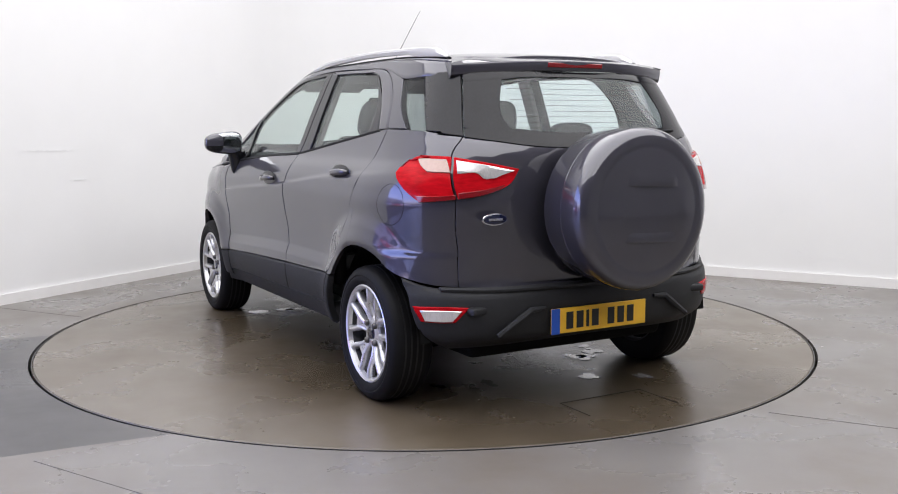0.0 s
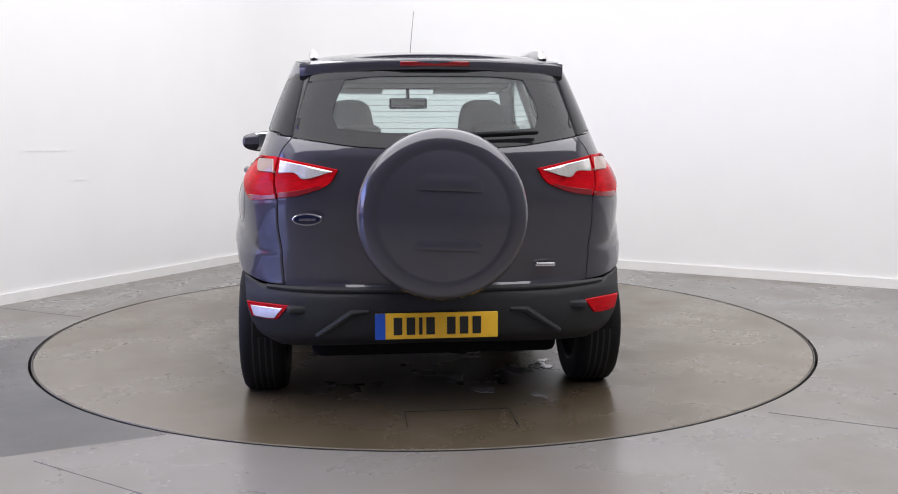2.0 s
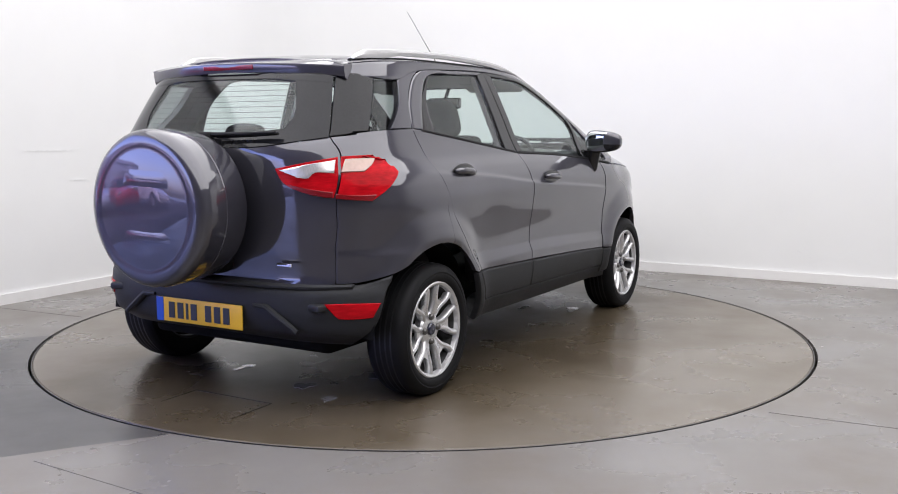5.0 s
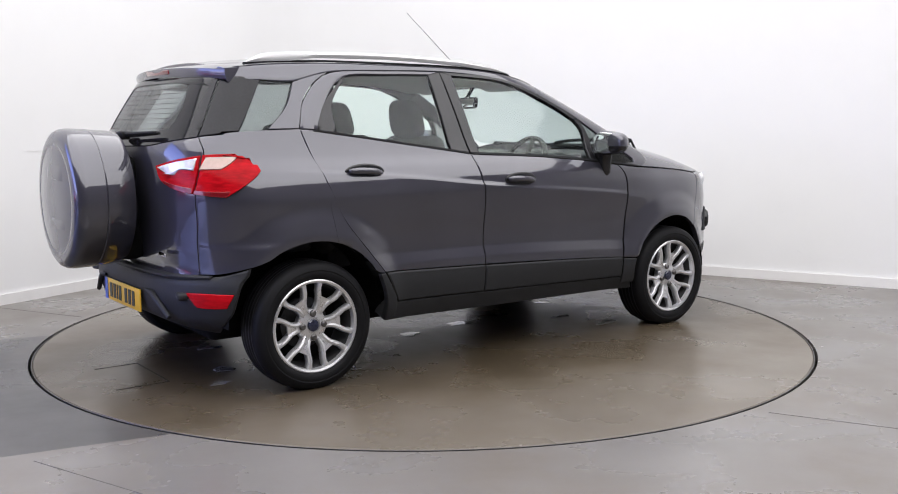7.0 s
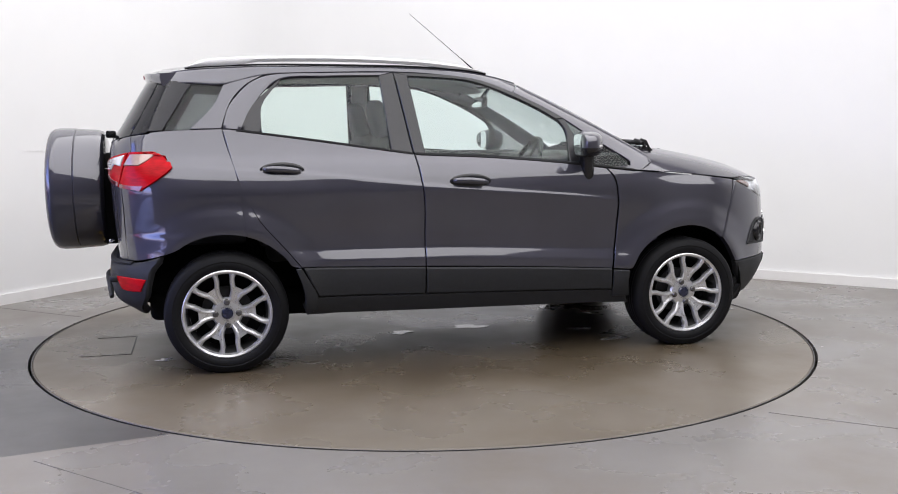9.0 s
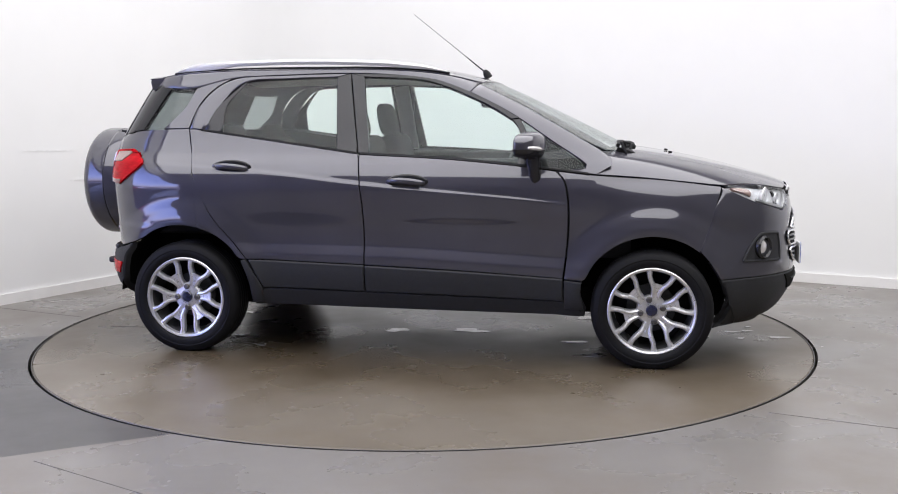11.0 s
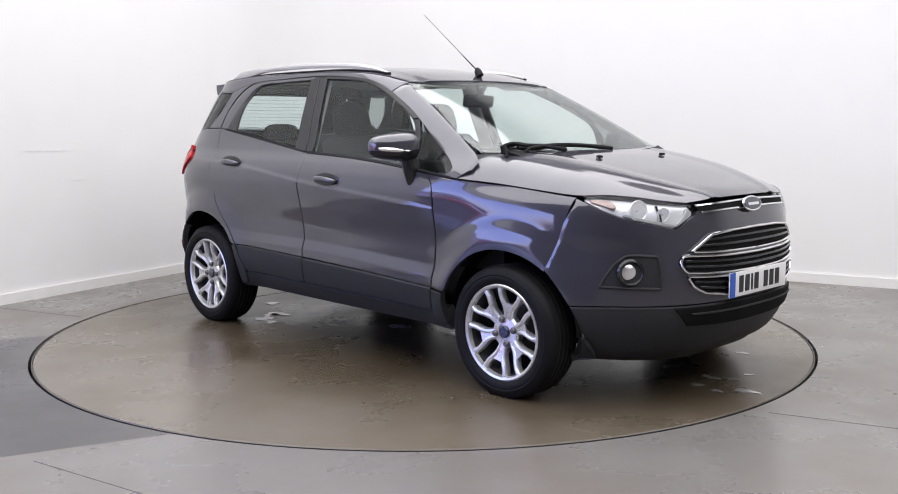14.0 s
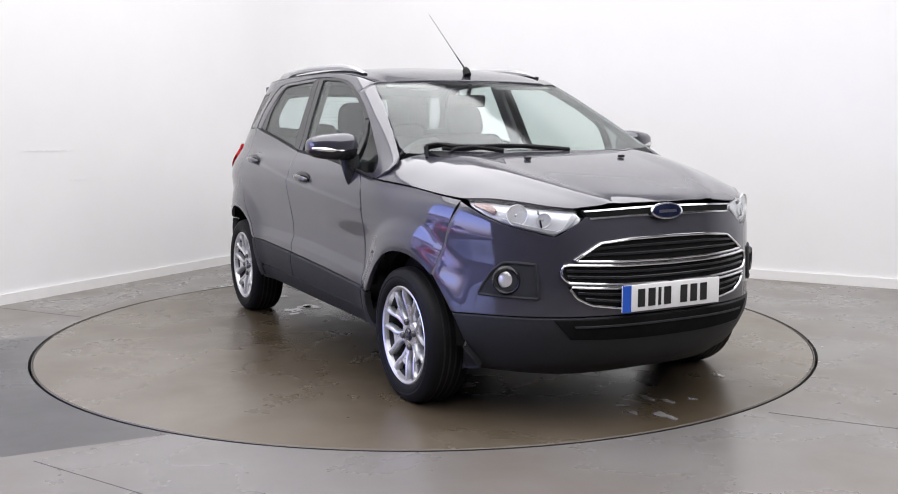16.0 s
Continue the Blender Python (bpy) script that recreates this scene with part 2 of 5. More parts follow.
# ---- hall ----
def hall():
    cove = 0.75
    inner, n = [], 10
    # left wall from far to the corner, round the cove, along the back wall
    for k in range(n + 1):
        a = radians(180 - 90 * k / n)
        inner.append((cove + cove * math.cos(a), -cove + cove * math.sin(a)))

    def run(points, z0, z1, thick, name, mat, label, closed=False, grow=0.0):
        """A wall along points, thick to its outside (to the left of the way)."""
        bm = bmesh.new()
        lo = []
        for i, p in enumerate(points):
            d = (Vector(points[min(i + 1, len(points) - 1)]) - Vector(points[max(i - 1, 0)])).normalized()
            nn = Vector((-d.y, d.x))
            a, b = Vector(p) - nn * grow, Vector(p) + nn * thick
            lo.append([bm.verts.new((v.x, v.y, z)) for v, z in ((a, z0), (b, z0), (b, z1), (a, z1))])
        for a, b in zip(lo, lo[1:]):
            for k in range(4):
                bm.faces.new((a[k], a[(k + 1) % 4], b[(k + 1) % 4], b[k]))
        bm.faces.new(lo[0])
        bm.faces.new(lo[-1][::-1])
        ob = part(name, bm, mat, None, label)
        ob.matrix_world = ROOM
        return tagged(ob, label, "wall" if "wall" in name else "baseboard", kind="structure")

    # the two white walls behind the turntable, with the rounded corner between them
    run([(0, -5.8)] + inner + [(RX, 0)], 0, RZ, 0.2, "wall_north", WALL, "plain white painted wall with a rounded corner")
    run([(0, -5.8)] + inner + [(RX, 0)], 0, 0.075, -0.003, "baseboard", SKIRT, "low white gloss baseboard along the white wall", grow=0.018)
    # wide doorway open to daylight, its header and the wall beyond it
    run([(0, -15.8), (0, -5.8)], 3.1, RZ, 0.2, "wall_west", WALL, "white wall header above a wide open vehicle doorway")
    run([(0, -RY), (0, -15.8)], 0, RZ, 0.2, "wall_west_end", WALL, "short white wall beside the open vehicle doorway")
    run([(RX, -RY), (0, -RY)], 0, RZ, 0.2, "wall_south", DRAB, "plain grey painted wall opposite the white wall")
    run([(RX, 0), (RX, -RY)], 0, RZ, 0.2, "wall_east", DRAB, "plain grey painted side wall of the hall")
    bm = bmesh.new()
    box(bm, pose(RX / 2, -RY / 2, RZ + 0.1), RX + 0.4, RY + 0.4, 0.2)
    ob = part("ceiling", bm, CEIL, None)
    ob.matrix_world = ROOM
    tagged(ob, "flat grey ceiling of the hall", "ceiling", kind="structure")
    # floor with the round pit of the turntable
    bm = bmesh.new()
    seg, r0 = 160, 2.246
    ring, low, out = [], [], []
    for k in range(seg):
        a = 2 * math.pi * k / seg
        c, s = math.cos(a), math.sin(a)
        ring.append(bm.verts.new((r0 * c, r0 * s, 0)))
        low.append(bm.verts.new((r0 * c, r0 * s, -0.12)))
        out.append(bm.verts.new((60 * c, 60 * s, 0)))
    for k in range(seg):
        j = (k + 1) % seg
        bm.faces.new((ring[k], out[k], out[j], ring[j]))
        bm.faces.new((low[k], ring[k], ring[j], low[j]))
    bm.faces.new(low)
    ob = part("floor", bm, FLOOR, None, smooth=False)
    tagged(ob, "worn sealed grey concrete floor with brown stains", "floor", kind="structure")
    # the luminous ceiling's frame and diffuser
    light = thing("ceiling_light", "wide white luminous panel hung below the ceiling", "ceiling light", ROOM @ pose(LX, LY, LZ))
    for k in (-1, 1):
        bm = bmesh.new()
        box(bm, pose(k * 5.04, 0, 0.06), 0.06, 8.54, 0.16, 0.01)
        part("frame_side", bm, SKIRT, light)
        bm = bmesh.new()
        box(bm, pose(0, k * 4.24, 0.06), 10.02, 0.06, 0.16, 0.01)
        part("frame_end", bm, SKIRT, light)
        for j in (-1, 1):
            bm = bmesh.new()
            tube(bm, [(k * 4.0, j * 3.0, 0.1), (k * 4.0, j * 3.0, RZ - LZ)], 0.01, 8)
            part("hanger", bm, SKIRT, light)
    bm = bmesh.new()
    box(bm, pose(0, 0, 0.06), 10.0, 8.4, 0.05)
    part("diffuser", bm, SKIRT, light)

    # hairline joints in the floor and scuffs on the white wall
    for (x0, y0), (x1, y1) in JOINTS:
        bm = bmesh.new()
        l = math.hypot(x1 - x0, y1 - y0)
        box(bm, pose((x0 + x1) / 2, (y0 + y1) / 2, 0.0005, 0, 0, math.degrees(math.atan2(y1 - y0, x1 - x0))), l, 0.0026, 0.002)
        ob = part("floor_joint", bm, JOINT, None)
        tagged(ob, "hairline dark joint in the concrete floor", "floor joint", kind="structure")
    for x, y, z, l, turn, tilt in ((0.004, -3.25, 1.065, 0.40, 90, 1), (0.004, -3.0, 0.84, 0.16, 90, 1), (4.75, -0.004, 0.20, 0.05, 0, 5), (4.68, -0.004, 0.24, 0.03, 0, 30), (5.0, -0.004, 0.21, 0.04, 0, -10), (4.55, -0.004, 0.55, 0.03, 0, 0)):
        bm = bmesh.new()
        box(bm, pose(x, y, z, 0, 0, turn) @ pose(0, 0, 0, 0, tilt), l, 0.0012, 0.004)
        ob = part("wall_scuff", bm, SCUFF, None)
        ob.matrix_world = ROOM
        tagged(ob, "faint grey scuff on the white wall", "scuff", kind="structure")


JOINTS = (((-2.94, 0.81), (-2.26, 0.46)), ((1.48, -1.79), (1.93, -2.03)), ((1.93, -2.03), (5.0, -3.63)), ((-1.47, -2.30), (-0.97, -2.64)), ((-0.97, -2.64), (3.2, -5.45)))
hall()


ASPHALT = grain(material("yard_asphalt", (0.055, 0.055, 0.057), 0.85), 60, 0.35, 0.002)
CLADDING = grain(material("pale_sheet_cladding", (0.42, 0.43, 0.45), 0.5), 2, 0.1, stretch=(6, 6, 0.3))
YARDGLASS = grain(material("dark_car_glass", (0.02, 0.022, 0.025), 0.08), 20, 0.2)


def yard():
    """The yard beyond the open vehicle doorway: asphalt, a shed across it and three parked cars."""
    bm = bmesh.new()
    box(bm, pose(-20.2, -10, 0.0), 39.9, 40, 0.012)
    ob = part("yard_ground", bm, ASPHALT, None)
    ob.matrix_world = ROOM
    tagged(ob, "dark asphalt yard outside the open doorway", "ground", kind="structure")
    shed = thing("shed", "long pale sheet-clad shed across the yard", "building", ROOM @ pose(-26, -12, 0))
    bm = bmesh.new()
    box(bm, pose(0, 0, 2.3), 6, 30, 4.6)
    part("shed_wall", bm, CLADDING, shed)
    bm = bmesh.new()
    prism(bm, [(-3.3, 0), (3.3, 0), (0, 1.1)], pose(0, 15.2, 4.6, 90), 30.4)
    part("roof", bm, DRAB, shed)
    for y in (-9, -3, 3, 9):
        bm = bmesh.new()
        box(bm, pose(3.02, y, 1.7), 0.1, 3.4, 3.4)
        part("shed_door", bm, DRAB, shed, "grey roller door")

    def parked(x, y, turn, paint, label):
        c = thing("parked_car", label, "car", ROOM @ pose(x, y, 0.006, 0, 0, turn), "cars parked in the yard")
        side = [(-1.95, 0.3), (1.95, 0.28), (2.02, 0.55), (1.9, 0.78), (1.0, 0.98), (-1.9, 1.0), (-2.0, 0.7)]
        bm = bmesh.new()
        prism(bm, side, pose(0, 0.86, 0, 90), 1.72)
        bmesh.ops.bevel(bm, geom=list(bm.edges), offset=0.07, segments=3, profile=0.5, affect="EDGES")
        part("body", bm, paint, c)
        bm = bmesh.new()
        lower, upper = ((-1.85, 1.0, 0.78), (1.0, 0.97, 0.78)), ((-1.45, 1.42, 0.6), (0.2, 1.42, 0.6))
        v = [bm.verts.new((px, sg * py, pz)) for px, pz, py in (*lower, *upper[::-1]) for sg in (-1, 1)]
        for q in ((0, 2, 4, 6), (1, 7, 5, 3), (0, 6, 7, 1), (2, 3, 5, 4), (6, 4, 5, 7), (0, 1, 3, 2)):
            bm.faces.new([v[k] for k in q])
        part("windows", bm, YARDGLASS, c, "dark cabin glass", smooth=False)
        bm = bmesh.new()
        box(bm, pose(-0.62, 0, 1.44), 1.72, 1.22, 0.06, 0.025)
        part("roof", bm, paint, c)
        for sg in (-1, 1):
            for px, pz in ((-0.35, 0), (-1.5, -22), (0.55, 52)):
                bm = bmesh.new()
                box(bm, pose(px, sg * 0.695, 1.2, sg * 21, -pz), 0.07, 0.03, 0.56 if pz < 50 else 0.8, 0.01)
                part("pillar", bm, paint, c)
            bm = bmesh.new()
            box(bm, pose(1.9, sg * 0.62, 0.72, 0, 20, sg * -14), 0.1, 0.36, 0.14, 0.03)
            part("headlight", bm, LAMPIN, c)
            for px in (-1.22, 1.25):
                wh = new("wheel")
                wh.parent = c
                wh.matrix_basis = pose(px, sg * 0.78, 0.31, 90 * -sg)
                bm = bmesh.new()
                lathe(bm, [(0.2, -0.1), (0.29, -0.1), (0.31, -0.06), (0.31, 0.06), (0.29, 0.1), (0.2, 0.1)], Matrix(), 32, True)
                part("tyre", bm, TYRE, wh)
                bm = bmesh.new()
                lathe(bm, [(0.2, 0.06), (0.2, 0.1), (0.1, 0.085), (0.02, 0.085)], Matrix(), 24)
                part("rim", bm, ALLOY, wh)
    parked(-5.6, -7.6, 12, grain(material("silver_blue_paint", (0.5, 0.53, 0.6), 0.3, 0.3, Coat_Weight=1.0), 30, 0.05), "silver-blue hatchback parked in the yard")
    parked(-6.0, -10.6, 12, grain(material("red_paint", (0.45, 0.015, 0.02), 0.3, Coat_Weight=1.0), 30, 0.05), "red hatchback parked in the yard")
    parked(-5.8, -13.6, 8, grain(material("white_paint", (0.75, 0.75, 0.76), 0.3, Coat_Weight=1.0), 30, 0.05), "white hatchback parked in the yard")


def turntable():
    base = thing("turntable", "round concrete vehicle turntable set flush in the floor", "turntable", pose(0, 0, 0))
    bm = bmesh.new()
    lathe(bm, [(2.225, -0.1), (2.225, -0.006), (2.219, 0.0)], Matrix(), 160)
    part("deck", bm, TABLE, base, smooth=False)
    bm = bmesh.new()
    lathe(bm, [(2.226, -0.03), (2.231, -0.03), (2.231, -0.001), (2.226, -0.001)], Matrix(), 160, True)
    part("rim", bm, STEEL, base, "thin steel edge band")
    # a service hatch with a dark joint round it
    for sx, sy, x, y in ((0.007, 0.46, -1.71, 0.0), (0.26, 0.005, -1.84, -0.23), (0.22, 0.004, -1.82, 0.23)):
        bm = bmesh.new()
        box(bm, pose(x, y, -0.001), sx, sy, 0.006)
        part("hatch_joint", bm, INK, base)
    # small wet spots left on the deck
    rnd = random.Random(4)
    for x, y, w, h in PUDDLES:
        bm = bmesh.new()
        n = 18
        ph = [rnd.uniform(0, 6.28) for _ in range(3)]
        ring = []
        for k in range(n):
            a = 2 * math.pi * k / n
            r = 1 + 0.25 * math.sin(2 * a + ph[0]) + 0.22 * math.sin(3 * a + ph[1]) + 0.15 * math.sin(5 * a + ph[2])
            ring.append((x + w * r * math.cos(a), y + h * r * math.sin(a)))
        prism(bm, ring, pose(0, 0, 0.0), 0.0022)
        part("wet_spot", bm, WET, base, "small wet spot", smooth=False)
    return base


PUDDLES = ((1.83, 0.2, 0.04, 0.02), (1.92, 0.25, 0.03, 0.02), (1.86, 0.03, 0.025, 0.02), (1.98, -0.0, 0.025, 0.015), (2.08, 0.09, 0.05, 0.03), (1.94, 0.37, 0.02, 0.015), (-0.98, -0.51, 0.06, 0.05), (-0.86, -0.55, 0.04, 0.03), (-1.03, -0.36, 0.07, 0.04), (-1.4, -0.17, 0.06, 0.04), (-1.07, -0.4, 0.05, 0.06), (1.03, 0.71, 0.09, 0.05), (1.04, 0.53, 0.05, 0.05), (-1.52, -0.41, 0.05, 0.03), (-0.92, -0.53, 0.04, 0.02), (0.92, -0.22, 0.06, 0.03), (1.02, -0.53, 0.08, 0.04), (0.27, -0.0, 0.1, 0.05), (-0.17, -0.06, 0.06, 0.05), (0.98, 0.5, 0.06, 0.08), (-1.26, 0.33, 0.06, 0.03), (1.15, 0.23, 0.05, 0.03), (1.69, 0.77, 0.03, 0.02))
yard()
table = turntable()

# ---- car surface ----
# Car space: x forward, y to its left, z up, the origin on the ground between the axles.


def curve(xs, ys):
    """A smooth function through a few stations (monotone cubic)."""
    xs, ys = np.array(xs, float), np.array(ys, float)
    h = np.diff(xs)
    d = np.diff(ys) / h
    g = np.zeros(len(xs))
    g[1:-1] = np.where(d[1:] * d[:-1] > 0, 2 * d[1:] * d[:-1] / np.where(d[1:] + d[:-1] == 0, 1, d[1:] + d[:-1]), 0)
    g[0], g[-1] = d[0], d[-1]

    def at(x):
        x = np.clip(x, xs[0], xs[-1])
        i = np.clip(np.searchsorted(xs, x) - 1, 0, len(h) - 1)
        t = (x - xs[i]) / h[i]
        return ys[i] * (1 + 2 * t) * (1 - t) ** 2 + g[i] * h[i] * t * (1 - t) ** 2 + ys[i + 1] * t * t * (3 - 2 * t) + g[i + 1] * h[i] * t * t * (t - 1)
    return at


WIDTH = curve([0.2, 0.27, 0.36, 0.48, 0.56, 0.68, 0.80, 0.90, 0.97, 1.03, 1.10, 1.3, 1.5, 1.6], [0.79, 0.82, 0.855, 0.872, 0.872, 0.868, 0.878, 0.884, 0.872, 0.845, 0.795, 0.718, 0.637, 0.59])
TAIL = curve([0.2, 0.30, 0.36, 0.46, 0.53, 0.57, 0.70, 0.85, 1.0, 1.10, 1.15, 1.20, 1.46, 1.56], [-1.62, -1.75, -1.835, -1.855, -1.85, -1.812, -1.825, -1.835, -1.84, -1.84, -1.83, -1.80, -1.645, -1.57])
NOSE = curve([0.2, 0.25, 0.34, 0.42, 0.5, 0.62, 0.74, 0.84, 0.90, 0.94], [1.87, 1.96, 2.02, 2.05, 2.052, 2.048, 2.036, 2.018, 1.995, 1.94])
SCREEN = curve([1.0, 1.10, 1.30, 1.49, 1.55, 1.6], [1.37, 1.17, 0.77, 0.36, 0.17, 0.0])
WHEELS = ((1.26, 0.31, 0.372), (-1.26, 0.31, 0.398))
RIDGE = curve([-1.5, -0.735, -0.215, 0.716, 1.1], [0.612, 0.611, 0.607, 0.568, 0.55])
CREASE = curve([-1.5, -0.9, -0.2, 0.8, 1.1], [1.035, 1.0, 0.925, 0.84, 0.8])


class Shell:
    """The car's outer skin, by u (-1 to 0 round the tail, 0 to 1 along the side, 1 to 2 round the nose) and height."""

    def __init__(self, upper):
        self.upper = upper
        self.nr, self.nf = 3.9, (5.0 if upper else 2.8)

    def ends(self, z):
        r = -1.05
        f = SCREEN(z) - 0.55 if self.upper else 0.9 + 0 * z
        return r, f, WIDTH(z), r - TAIL(z), (SCREEN(z) if self.upper else NOSE(z)) - f

    def u_side(self, x, z):
        r, f, b, ar, af = self.ends(z)
        if x < r:
            p = min((r - x) / ar, 0.9999)
            return -math.atan2(p, (1 - p ** self.nr) ** (1 / self.nr)) / (math.pi / 2)
        if x > f:
            p = min((x - f) / af, 0.9999)
            return 1 + math.atan2(p, (1 - p ** self.nf) ** (1 / self.nf)) / (math.pi / 2)
        return float((x - r) / (f - r))

    def u_end(self, y, z, front):
        b = WIDTH(z)
        n = self.nf if front else self.nr
        q = min(abs(y) / b, 0.9999)
        a = math.atan2((1 - q ** n) ** (1 / n), q) / (math.pi / 2)
        return 1 + a if front else -a

    def at(self, u, z):
        u, z = np.asarray(u, float), np.asarray(z, float)
        r, f, b, ar, af = self.ends(z)
        al = np.clip(np.where(u < 0, -u, u - 1), 0, 1) * math.pi / 2
        n = np.where(u < 0, self.nr, self.nf)
        c, s = np.cos(al), np.sin(al)
        k = (np.abs(c) ** n + np.abs(s) ** n) ** (1 / n)
        x = np.where(u < 0, r - ar * s / k, np.where(u > 1, f + af * s / k, r + (f - r) * u))
        y = np.where((u < 0) | (u > 1), b * c / k, b)
        if not self.upper:
            # flared arches, the crease along the doors and the hollow below it
            lift = 0
            for wx, wz, wr in WHEELS:
                d = np.hypot(x - wx, z - wz) - wr
                lift = lift + 0.028 * np.exp(-(np.maximum(d - 0.012, 0) / 0.07) ** 2)
                q = np.clip((d - 0.085) / 0.075, 0, 1)
                lift = lift + 0.013 * (1 - q * q * (3 - 2 * q)) * np.clip((z - 0.62) / 0.1, 0, 1)
            rear = 1 / (1 + np.exp((x + 1.46) / 0.03))
            lift = lift + rear * 0.013 * np.clip((0.712 - z) / 0.022, 0, 1)
            mid = 1 / (1 + np.exp(-(x + 0.84) / 0.06)) / (1 + np.exp((x - 0.88) / 0.08))
            dz = z - CREASE(x)
            along = 1 / (1 + np.exp((np.abs(x + 0.25) - 1.1) / 0.08))
            low = RIDGE(x)
            s = np.clip(-dz / (CREASE(x) - low), 0, 1)
            lift = lift + along * 0.008 * np.where(dz > 0, np.exp(-(dz / 0.010) ** 2), 1 - s)
            lift = lift - mid * 0.017 * s + mid * 0.018 * np.clip((low - z) / 0.055, 0, 1)
            # the front wings roll inward below the bonnet
            front = 1 / (1 + np.exp(-(x - 1.12) / 0.07))
            lift = lift - front * 0.05 * np.clip((z - 0.74) / 0.22, 0, 1) ** 2
            y = y + lift * np.clip(c, 0, 1) ** 2
        return np.stack([x, -y, z], -1)


LOW, UP = Shell(False), Shell(True)


def resample(pts, n, smooth=True):
    """n points spaced evenly along a line (or a smooth curve) through pts."""
    p = np.array(pts, float)
    if smooth and len(p) > 2:
        q = np.vstack([2 * p[0] - p[1], p, 2 * p[-1] - p[-2]])
        out = []
        for i in range(1, len(q) - 2):
            t = np.linspace(0, 1, 12, endpoint=False)[:, None]
            a, b, c, d = q[i - 1], q[i], q[i + 1], q[i + 2]
            out.append(0.5 * (2 * b + (c - a) * t + (2 * a - 5 * b + 4 * c - d) * t * t + (3 * b - a - 3 * c + d) * t ** 3))
        p = np.vstack(out + [p[-1:]])
    s = np.concatenate([[0], np.cumsum(np.linalg.norm(np.diff(p, axis=0), axis=1))])
    k = np.linspace(0, s[-1], n)
    return np.stack([np.interp(k, s, p[:, i]) for i in range(p.shape[1])], -1)


def coons(bottom, top, left, right, n, m):
    """A patch filled in between four lines (bottom and top run left to right, left and right run upward)."""
    c0, c1, d0, d1 = resample(bottom, n), resample(top, n), resample(left, m), resample(right, m)
    s, t = np.linspace(0, 1, n)[None, :, None], np.linspace(0, 1, m)[:, None, None]
    ruled = (1 - t) * c0[None] + t * c1[None] + (1 - s) * d0[:, None] + s * d1[:, None]
    return ruled - ((1 - s) * (1 - t) * c0[0] + s * (1 - t) * c0[-1] + (1 - s) * t * c1[0] + s * t * c1[-1])


def slab(grid, thick, edge=0.003, flip=False, soft=True):
    """A sheet of that thickness behind a grid of places, its borders rounded over. Returns verts and faces."""
    g = np.array(grid, float)
    m, n = g.shape[:2]
    du, dv = np.gradient(g, axis=1), np.gradient(g, axis=0)
    nn = np.cross(du, dv)
    nn /= np.linalg.norm(nn, axis=2, keepdims=True) + 1e-12
    if flip:
        nn = -nn
    if soft:
        # a narrow turned-in border
        s, t = np.linspace(0, 1, n), np.linspace(0, 1, m)
        g0, n0 = g, nn
        ws, wt = np.linalg.norm(g[m // 2, -1] - g[m // 2, 0]) + 1e-6, np.linalg.norm(g[-1, n // 2] - g[0, n // 2]) + 1e-6
        es, et = min(edge / ws, 0.2), min(edge / wt, 0.2)
        si = np.concatenate([[0, es], s[1:-1], [1 - es, 1]])
        tj = np.concatenate([[0, et], t[1:-1], [1 - et, 1]])

        def take(a):
            a = np.stack([np.stack([np.interp(si, s, a[j, :, k]) for k in range(3)], -1) for j in range(m)], 0)
            return np.stack([np.stack([np.interp(tj, t, a[:, i, k]) for k in range(3)], -1) for i in range(len(si))], 1)
        g, nn = take(g0), take(n0)
        m, n = g.shape[:2]
        g[0] -= nn[0] * edge
        g[-1] -= nn[-1] * edge
        g[1:-1, 0] -= nn[1:-1, 0] * edge
        g[1:-1, -1] -= nn[1:-1, -1] * edge
    back = g - nn * thick
    v = np.concatenate([g.reshape(-1, 3), back.reshape(-1, 3)])
    N = m * n
    idx = np.arange(N).reshape(m, n)
    faces = []
    for j in range(m - 1):
        for i in range(n - 1):
            q = (idx[j, i], idx[j, i + 1], idx[j + 1, i + 1], idx[j + 1, i])
            faces.append(q[::-1] if flip else q)
            q = tuple(k + N for k in q)
            faces.append(q if flip else q[::-1])
    loop = list(idx[0]) + list(idx[1:, -1]) + list(idx[-1, -2::-1]) + list(idx[-2:0:-1, 0])
    for a, b in zip(loop, loop[1:] + loop[:1]):
        q = (a, a + N, b + N, b)
        faces.append(q[::-1] if flip else q)
    return v, faces


def finish(name, v, f, mat, parent, label="", mirror=False):
    v = np.array(v)
    if mirror:
        v = v * np.array([1, -1, 1])
        f = [q[::-1] for q in f]
    me = mesh(name, v, f, mat)
    me.set_sharp_from_angle(angle=radians(40))
    ob = child(name, me, parent, label)
    ob.visible_shadow = mat not in (PANE, SCREENPANE, DARKPANE, SMOKE, LENS)
    return ob


def uv(shell, p):
    """A border point: ('s', x, z) by its place along the side, ('r', y, z) on the tail, ('f', y, z) on the nose."""
    k, a, z = p
    return (shell.u_side(a, z) if k == "s" else shell.u_end(a, z, k == "f"), z)


